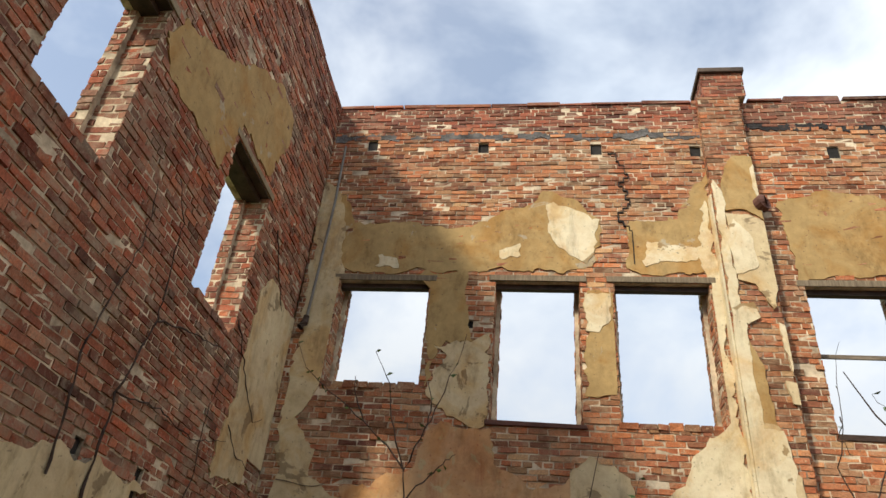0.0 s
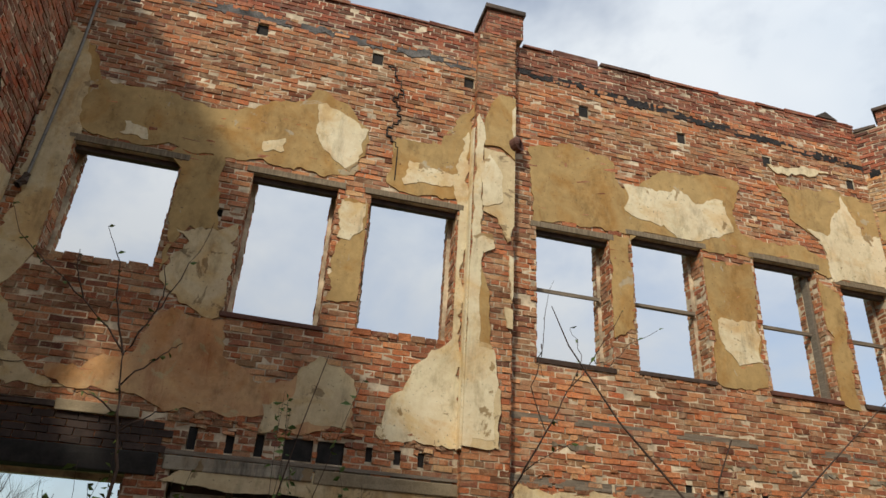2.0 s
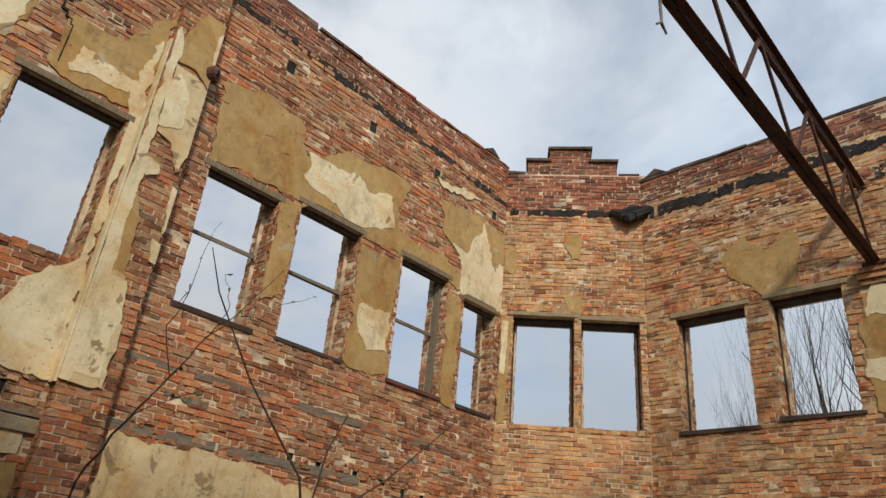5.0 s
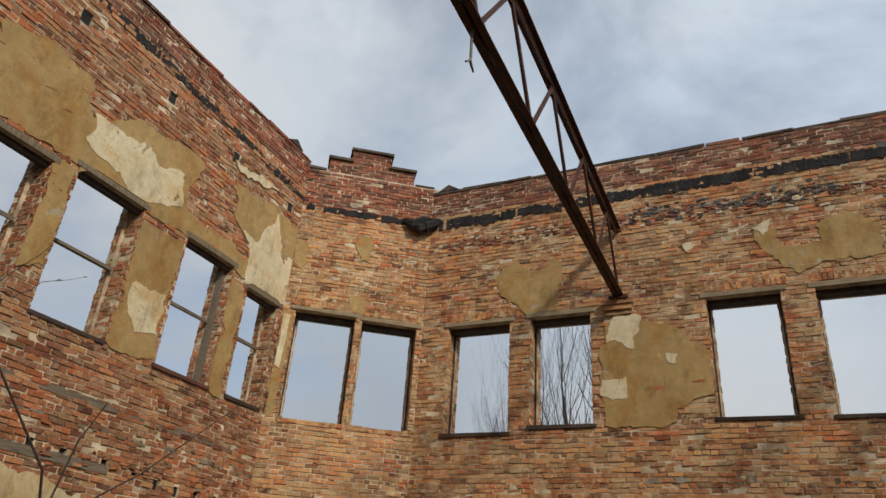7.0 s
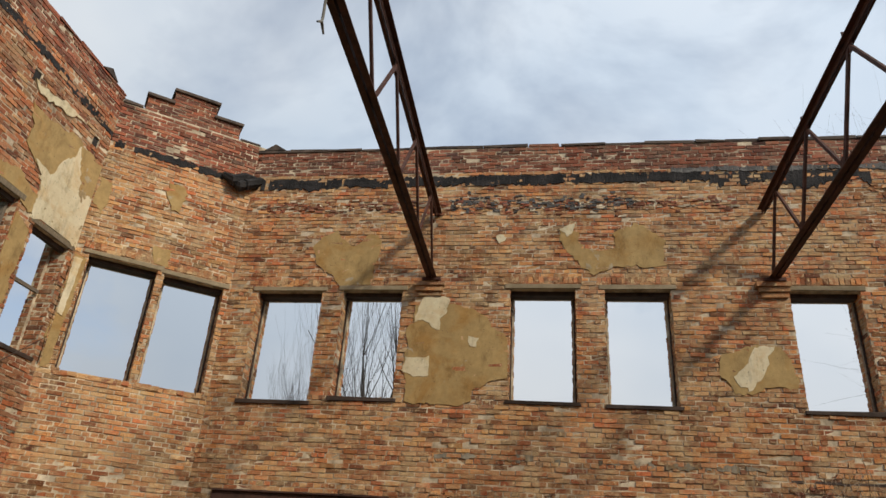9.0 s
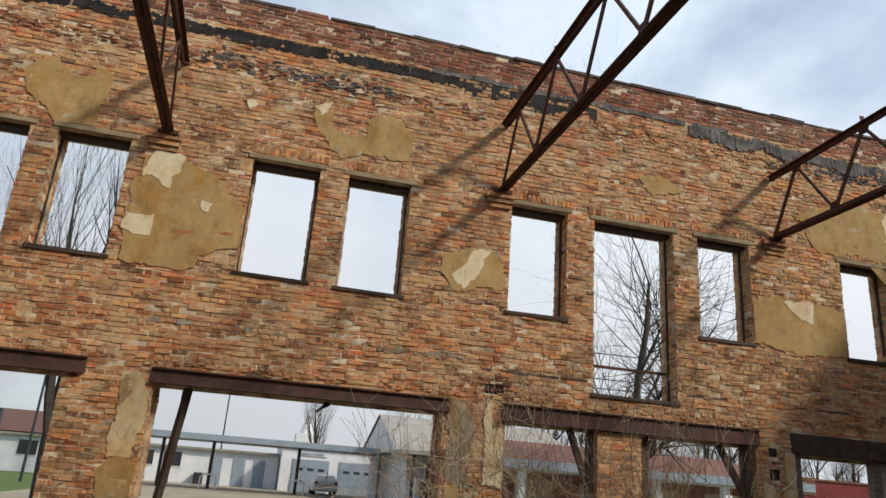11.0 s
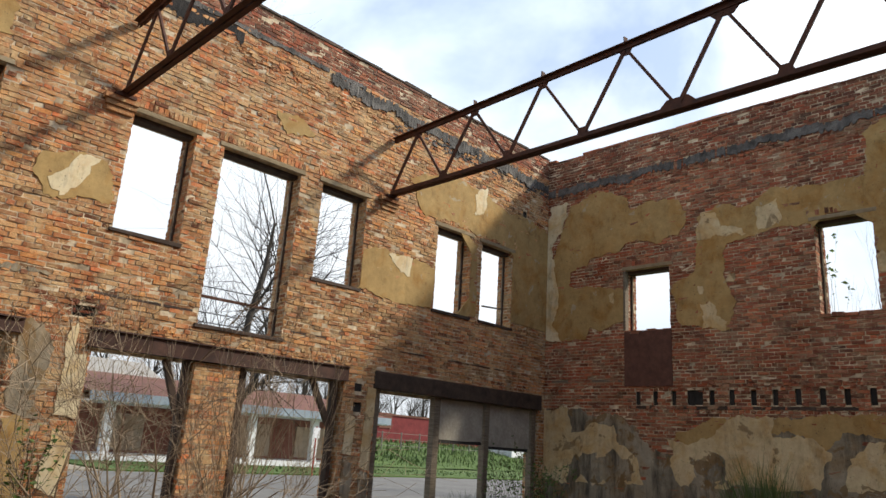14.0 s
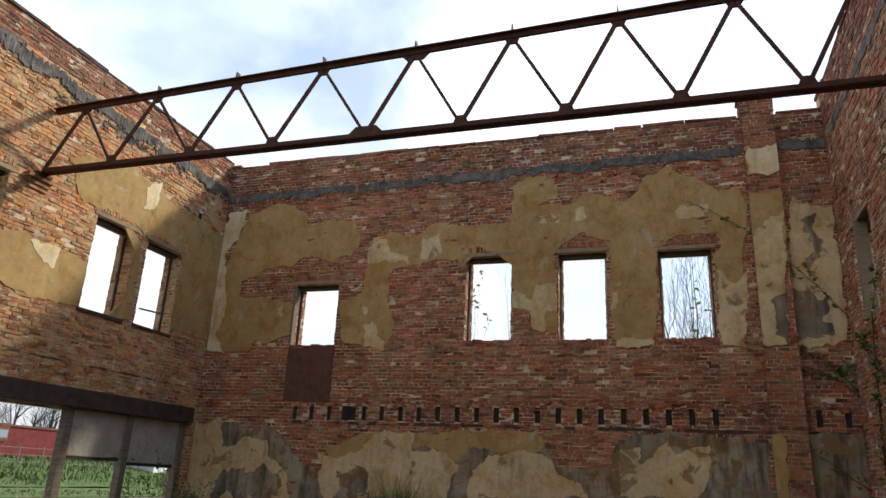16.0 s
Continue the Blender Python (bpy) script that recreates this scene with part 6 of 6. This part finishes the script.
BARE = "bare spring tree with fine dark branches"
t_a = woody("tree", (62, -41.0, G), 11.0, 0.26, 11, BARE, "tree", m_bark, 4, 0.85, (5, 6), 0.16, group="bare trees")
t_b = woody("tree", (24.5, -1.6, G), 13.5, 0.2, 21, BARE, "tree", m_bark, 4, 0.6, (5, 7), 0.3, group="bare trees")
t_c = woody("tree", (7.0, -31.0, G), 9.0, 0.13, 31, BARE, "tree", m_bark, 4, 0.65, (4, 4), 0.3, group="bare trees", stems=2)
for m in (pose(44, -27.5, G, 0, 0, 40), pose(50, -38, G, 0, 0, 100), pose(66, -52, G, 0, 0, 160), pose(78, -22, G, 0, 0, 220), pose(82, -28, G, 0, 0, 20), pose(60, -33, G, 0, 0, 75), pose(-13, 52, G, 0, 0, 10), pose(52, -46, G + 1, 0, 0, 300), *(pose(36 + 6 * k, -92 - 4 * math.sin(3 * k), G, 0, 0, 47 * k) for k in range(8)), *(pose(58 + 4 * math.sin(2.3 * k), -26 - 5 * k, G, 0, 0, 83 * k) for k in range(3)), *(pose(74 + 5 * math.sin(1.9 * k), -56 - 5 * k, G, 0, 0, 29 * k) for k in range(9)), *(pose(84 + 4 * math.sin(3 * k), -84 + 9 * k, G, 0, 0, 61 * k) for k in range(5))):
    copy_thing(t_a, m)
woody("tree", (30.0, -21.1, G), 16.5, 0.24, 61, "bare tree with a straight dark trunk and spreading limbs", "tree", m_bark, 3, 1.05, (9, 11), -0.01, group="bare trees")
for m in (pose(34.5, 4.5, G, 0, 0, 60), pose(90, -14, G, 0, 0, 200), pose(88, -34, G, 0, 0, 200), pose(60, 3, G, 0, 0, 0)):
    copy_thing(t_b, m)
for m in (pose(1.7, -27, G, 0, 0, 100), pose(13.3, -27.5, G, 0, 0, 20), pose(5.2, -29.5, G, 0, 0, 290), pose(3.4, -27.5, G, 0, 0, 60), pose(12.6, -34, G, 0, 0, 150), pose(9.2, -36, G, 0, 0, 240), pose(3.0, -37, G, 0, 0, 10), pose(16.5, -28, G, 0, 0, 200)):
    copy_thing(t_c, m)
woody("shrub", (8.4, -23.5, G), 6.6, 0.05, 41, "spindly shrub with young green leaves", "shrub", m_bark, 2, 0.35, (3, 4), 0.5, leaves=3, size=0.14, group="outside shrubs")
woody("shrub", (3.3, -23.5, G), 6.2, 0.05, 43, "leafy shrub with young green leaves", "shrub", m_bark, 3, 0.55, (4, 4), 0.4, leaves=2, size=0.13, group="outside shrubs")

# saplings inside the ruin
SAP = "thin bare sapling growing in the ruin"
woody("sapling", (2.6, -1.1, G), 2.2, 0.010, 9, "leafy sapling with fresh green leaves", "sapling", m_twigdark, 2, 0.45, (4, 5), 0.3, leaves=1, size=0.09, group="saplings")


def branchy(runs, r, seed, leaves, label):
    """A sapling with a leading stem and forked shoots; the stem reaches the ground."""
    rng = random.Random(seed)
    ob = empty("sapling", label, "sapling", "saplings")
    tips = []
    for k, run in enumerate(runs):
        pts = [Vector(p) for p in run]
        if k == 0:
            pts.insert(0, Vector((pts[0].x - 0.1, pts[0].y, G)))
        fine = []
        for a, b in zip(pts, pts[1:]):
            for j in range(4):
                fine.append(a.lerp(b, j / 4) + 0.006 * Vector((rng.uniform(-1, 1), rng.uniform(-6, 6), rng.uniform(-1, 1))))
        fine.append(pts[-1])
        r0 = r if k == 0 else 0.5 * r
        part("stem" if k == 0 else "branch", Geo().tube(fine, [r0 * (1 - 0.75 * j / len(fine)) for j in range(len(fine))], 6), m_twigdark, ob, smooth=True)
        tips += fine[2:]
    g = Geo()
    for k in range(leaves):
        leaf(g, rng.choice(tips), rng, rng.uniform(0.03, 0.07))
    tagged(part("foliage", g, m_leaf, ob, "small young green leaves"), kind="stuff")


branchy([[(3.18, -1.5, 2.46), (3.10, -1.5, 2.81), (3.06, -1.5, 3.01), (3.03, -1.5, 3.22)], [(3.03, -1.5, 3.22), (2.89, -1.5, 3.39), (2.67, -1.5, 3.59), (2.41, -1.5, 3.78), (2.28, -1.5, 3.88), (2.13, -1.5, 4.01), (2.01, -1.5, 4.25)], [(3.03, -1.5, 3.22), (2.89, -1.5, 3.62), (2.85, -1.5, 3.89), (2.69, -1.5, 4.18)], [(3.03, -1.5, 3.22), (3.17, -1.5, 3.55), (3.29, -1.5, 3.84), (3.43, -1.5, 4.36)], [(3.06, -1.5, 3.01), (3.23, -1.5, 3.20), (3.32, -1.5, 3.29), (3.41, -1.5, 3.36)], [(2.67, -1.5, 3.59), (2.59, -1.5, 3.77), (2.55, -1.5, 3.96)], [(3.17, -1.5, 3.55), (3.20, -1.5, 3.74), (3.15, -1.5, 3.93)], [(3.13, -1.5, 2.70), (3.30, -1.5, 2.83), (3.45, -1.5, 2.88)], [(3.10, -1.5, 2.81), (2.90, -1.5, 2.92), (2.78, -1.5, 2.93)]], 0.014, 3, 40, "thin forked sapling with a few young leaves")
branchy([[(5.45, -2.5, 2.14), (5.61, -2.5, 2.49), (5.80, -2.5, 2.80), (5.97, -2.5, 3.10), (6.14, -2.5, 3.31), (6.39, -2.5, 3.72)], [(5.80, -2.5, 2.80), (5.71, -2.5, 3.09), (5.78, -2.5, 3.38), (5.79, -2.5, 3.62), (5.87, -2.5, 3.87)], [(5.97, -2.5, 3.10), (6.08, -2.5, 3.36), (5.98, -2.5, 3.53)], [(5.61, -2.5, 2.49), (5.75, -2.5, 2.62), (5.97, -2.5, 2.75), (6.20, -2.5, 2.86)], [(6.14, -2.5, 3.31), (6.28, -2.5, 3.31), (6.44, -2.5, 3.48), (6.67, -2.5, 3.62)], [(5.78, -2.5, 3.38), (5.74, -2.5, 3.25), (5.79, -2.5, 3.15)]], 0.008, 4, 16, "leaning dark sapling with forked bare shoots")
woody("sapling", (4.1, -0.7, G), 3.4, 0.012, 15, "leafy sapling with fresh green leaves", "sapling", m_twigdark, 1, 0.4, (3, 4), 0.3, leaves=4, size=0.08, group="saplings")
for k, pts in enumerate((((7.4, -2.5, 0.3), (6.83, -2.5, 2.40), (6.32, -2.5, 2.92), (5.97, -2.5, 3.40), (5.85, -2.5, 3.67)), ((6.4, -2.4, 0.3), (6.92, -2.4, 2.04), (7.68, -2.4, 2.54), (8.27, -2.4, 3.04), (8.84, -2.4, 3.52)), ((7.5, -2.3, 0.3), (7.02, -2.3, 1.85), (7.17, -2.3, 2.66), (7.31, -2.3, 2.95)))):
    cn_ = empty("bare_cane", "long thin arching bare cane", "cane", "bare canes")
    part("stem", Geo().tube(pts, [0.010, 0.009, 0.007, 0.005, 0.003][: len(pts)], 6), m_twigdark, cn_, smooth=True)
for x, y, h, seed in ((3.05, -0.45, 1.75, 71), (3.45, -0.35, 1.6, 72), (4.55, -0.4, 1.8, 73), (4.95, -0.3, 1.65, 74)):
    woody("sapling", (x, y, G), h, 0.007, seed, "leafy sapling with fresh green leaves", "sapling", m_twigdark, 1, 0.35, (6, 8), 0.3, leaves=5, size=0.07, group="saplings")
BUSH = "dense pale leafless bush with many thin twigs"
woody("bush", (11.1, -9.75, G), 2.7, 0.022, 51, BUSH, "bush", m_twig, 3, 0.8, (4, 5), -0.02, group="twiggy bushes", stems=9, fan=1.5)
woody("bush", (11.5, -8.9, G), 2.3, 0.016, 57, BUSH, "bush", m_twig, 3, 0.8, (4, 5), -0.02, group="twiggy bushes", stems=6, fan=1.5)
woody("bush", (11.4, -10.9, G), 2.1, 0.018, 52, BUSH, "bush", m_twig, 3, 0.6, (4, 5), 0.25, group="twiggy bushes", stems=5)
woody("bush", (11.3, -8.4, G), 1.3, 0.014, 53, "low bush with budding leaves", "bush", m_twigdark, 2, 0.6, (4, 5), 0.2, leaves=2, size=0.06, group="twiggy bushes", stems=6)
woody("bush", (12.4, -17.0, G), 1.3, 0.012, 54, "low bush with budding leaves", "bush", m_twigdark, 2, 0.6, (4, 5), 0.2, leaves=2, size=0.06, group="twiggy bushes", stems=6)
woody("bush", (12.7, -18.6, G), 1.2, 0.012, 55, "low bush with budding leaves", "bush", m_twigdark, 2, 0.6, (4, 5), 0.2, leaves=2, size=0.06, group="twiggy bushes", stems=6)


def grass_tuft(base, n, h, wide, seed):
    rng = random.Random(seed)
    g = Geo()
    for k in range(n):
        a, rr = rng.uniform(0, 6.28), wide * rng.random() ** 0.5
        p = Vector((rr * math.cos(a), rr * math.sin(a), 0))
        hh = h * rng.uniform(0.55, 1.0) * (1 - 0.35 * rr / wide)
        d = Vector((rng.uniform(-0.25, 0.25), rng.uniform(-0.25, 0.25), 0))
        s = Vector((math.cos(a * 3), math.sin(a * 3), 0)) * 0.007
        m1, t1 = p + d * hh * 0.3 + Vector((0, 0, hh * 0.6)), p + d * hh + Vector((0, 0, hh))
        g.face([p - s, p + s, m1 + s * 0.8, m1 - s * 0.8])
        g.face([m1 - s * 0.8, m1 + s * 0.8, t1])
    ob = new("grass_clump", g.mesh("grass_clump", m_grass))
    ob.matrix_world = pose(*base)
    return tagged(ob, "tall clump of green weeds on the floor", "grass", "weed clumps")


grass_tuft((8.2, -17.6, G), 900, 1.95, 0.55, 1)
grass_tuft((12.9, -16.4, G), 400, 0.9, 0.5, 2)
grass_tuft((12.9, -19.0, G), 300, 0.8, 0.4, 3)


def creeper(side, name, pts, r, label, leaves=0, seed=0):
    """A wandering stem that clings to a wall; pts are u, z."""
    rng = random.Random(seed)
    run = []
    for (a, b) in zip(pts, pts[1:]):
        n = max(2, int(math.dist(a, b) / 0.08))
        for i in range(n):
            f = i / n
            run.append((a[0] + (b[0] - a[0]) * f + rng.uniform(-0.012, 0.012), -0.022 - rng.uniform(0.0, 0.02), a[1] + (b[1] - a[1]) * f + rng.uniform(-0.012, 0.012)))
    ob = empty(name, label, "creeper", "creepers", at=FRAMES[side])
    part("stem", Geo().tube(run, [0.62 * r * (1 - 0.7 * i / len(run)) * (1 + 0.3 * math.sin(i * 1.7)) for i in range(len(run))], 5), m_twigdark, ob)
    if leaves:
        g = Geo()
        for k in range(leaves):
            p = rng.choice(run)
            leaf(g, Vector(p) + Vector((rng.uniform(-0.06, 0.06), -0.02, rng.uniform(-0.06, 0.06))), rng, rng.uniform(0.06, 0.13))
        tagged(part("foliage", g, m_leaf, ob, "dark green leaves"), kind="stuff")
    return ob


CR = "dry brown creeper stem clinging to the wall"
for k, (pts, r) in enumerate((
    ([(16.84, 2.62), (16.82, 3.33), (17.0, 3.97), (16.9, 4.77), (16.6, 5.11)], 0.016),
    ([(16.82, 3.33), (17.4, 3.45), (17.99, 3.41), (18.69, 3.63)], 0.012),
    ([(17.0, 3.97), (17.49, 4.13), (18.07, 4.26), (18.58, 4.25)], 0.014),
    ([(16.45, 2.69), (16.34, 3.48), (16.52, 4.38), (16.42, 4.92)], 0.014),
    ([(18.27, 4.65), (18.68, 4.26), (19.09, 3.96), (19.4, 4.11)], 0.012),
    ([(18.58, 3.74), (18.89, 3.57), (19.4, 3.55), (19.6, 3.67)], 0.009),
    ([(18.0, 2.67), (18.19, 3.13), (18.13, 3.76), (18.37, 4.42)], 0.01),
)):
    creeper("west", "creeper", pts, r, CR, 0, k)
creeper("west", "creeper", [(18.56, 5.88), (18.87, 5.53), (19.23, 5.18)], 0.014, CR, 0, 20)
creeper("north", "creeper", [(1.18, 3.56), (1.55, 3.51), (1.87, 3.62)], 0.008, CR, 0, 21)
LV = "trailing creeper with small dark green leaves"
creeper("south", "creeper", [(12.38, 4.38), (11.8, 5.16), (11.02, 6.02), (10.24, 6.6), (9.65, 6.89)], 0.012, LV, 40, 22)
creeper("south", "creeper", [(12.39, 3.22), (11.8, 3.89), (11.22, 4.18), (10.83, 4.18)], 0.012, LV, 90, 23)
creeper("south", "creeper", [(12.39, 3.9), (11.9, 3.6), (11.32, 3.75)], 0.01, LV, 80, 24)
creeper("south", "creeper", [(12.4, 1.76), (11.62, 2.34), (11.23, 2.63)], 0.01, LV, 40, 25)
creeper("west", "creeper", [(1.03, 2.05), (1.27, 3.36), (1.52, 4.31), (2.16, 4.88)], 0.02, LV, 160, 26)
creeper("west", "creeper", [(2.69, 2.24), (1.92, 3.18), (1.16, 3.83), (0.69, 4.21)], 0.015, LV, 140, 27)

# rough grass on the bank and verge across the street
rng_g = random.Random(77)
g = Geo()
for k in range(5200):
    x, y = (rng_g.uniform(38.5, 50), rng_g.uniform(-62, -34)) if k % 4 else (rng_g.uniform(29, 34), rng_g.uniform(-40, -17))
    z = G + 0.05 + 1.5 * min(1, max(0, (x - 39) / 9)) if k % 4 else G + 0.05
    h, a = rng_g.uniform(0.12, 0.5) * (1 if k % 4 else 0.4), rng_g.uniform(0, 6.28)
    s = Vector((math.cos(a), math.sin(a), 0)) * rng_g.uniform(0.03, 0.09)
    p = Vector((x, y, z - 0.05))
    tip = p + Vector((rng_g.uniform(-0.15, 0.15), rng_g.uniform(-0.15, 0.15), h))
    g.face([p - s, p + s, tip])
tagged(part("rough_grass", g, m_grass), "tufts of rough green grass on the bank", "grass", kind="stuff")


# ---------- single bricks of the nearest stretches ----------
def unit_brick(w):
    g = Geo()
    h, d = COURSE - 0.012, 0.016
    c = 0.003
    g.v += [(c, -0.004, c), (w - c, -0.004, c), (w - c, -0.004, h - c), (c, -0.004, h - c), (0, d, 0), (w, d, 0), (w, d, h), (0, d, h)]
    g.f += [(0, 1, 2, 3), (0, 4, 5, 1), (1, 5, 6, 2), (2, 6, 7, 3), (3, 7, 4, 0)]
    return g


for side, rows in LOOSE.items():
    shared = {}
    for u0, u1, z0, z1, d in rows:
        w = round(u1 - u0, 2)
        if w not in shared:
            shared[w] = unit_brick(w).mesh("brick", BRICK[side])
        ob = new("brick", shared[w])
        ob.parent = WALLS[side]
        ob.matrix_local = pose(u0, 0.004 - d, z0)
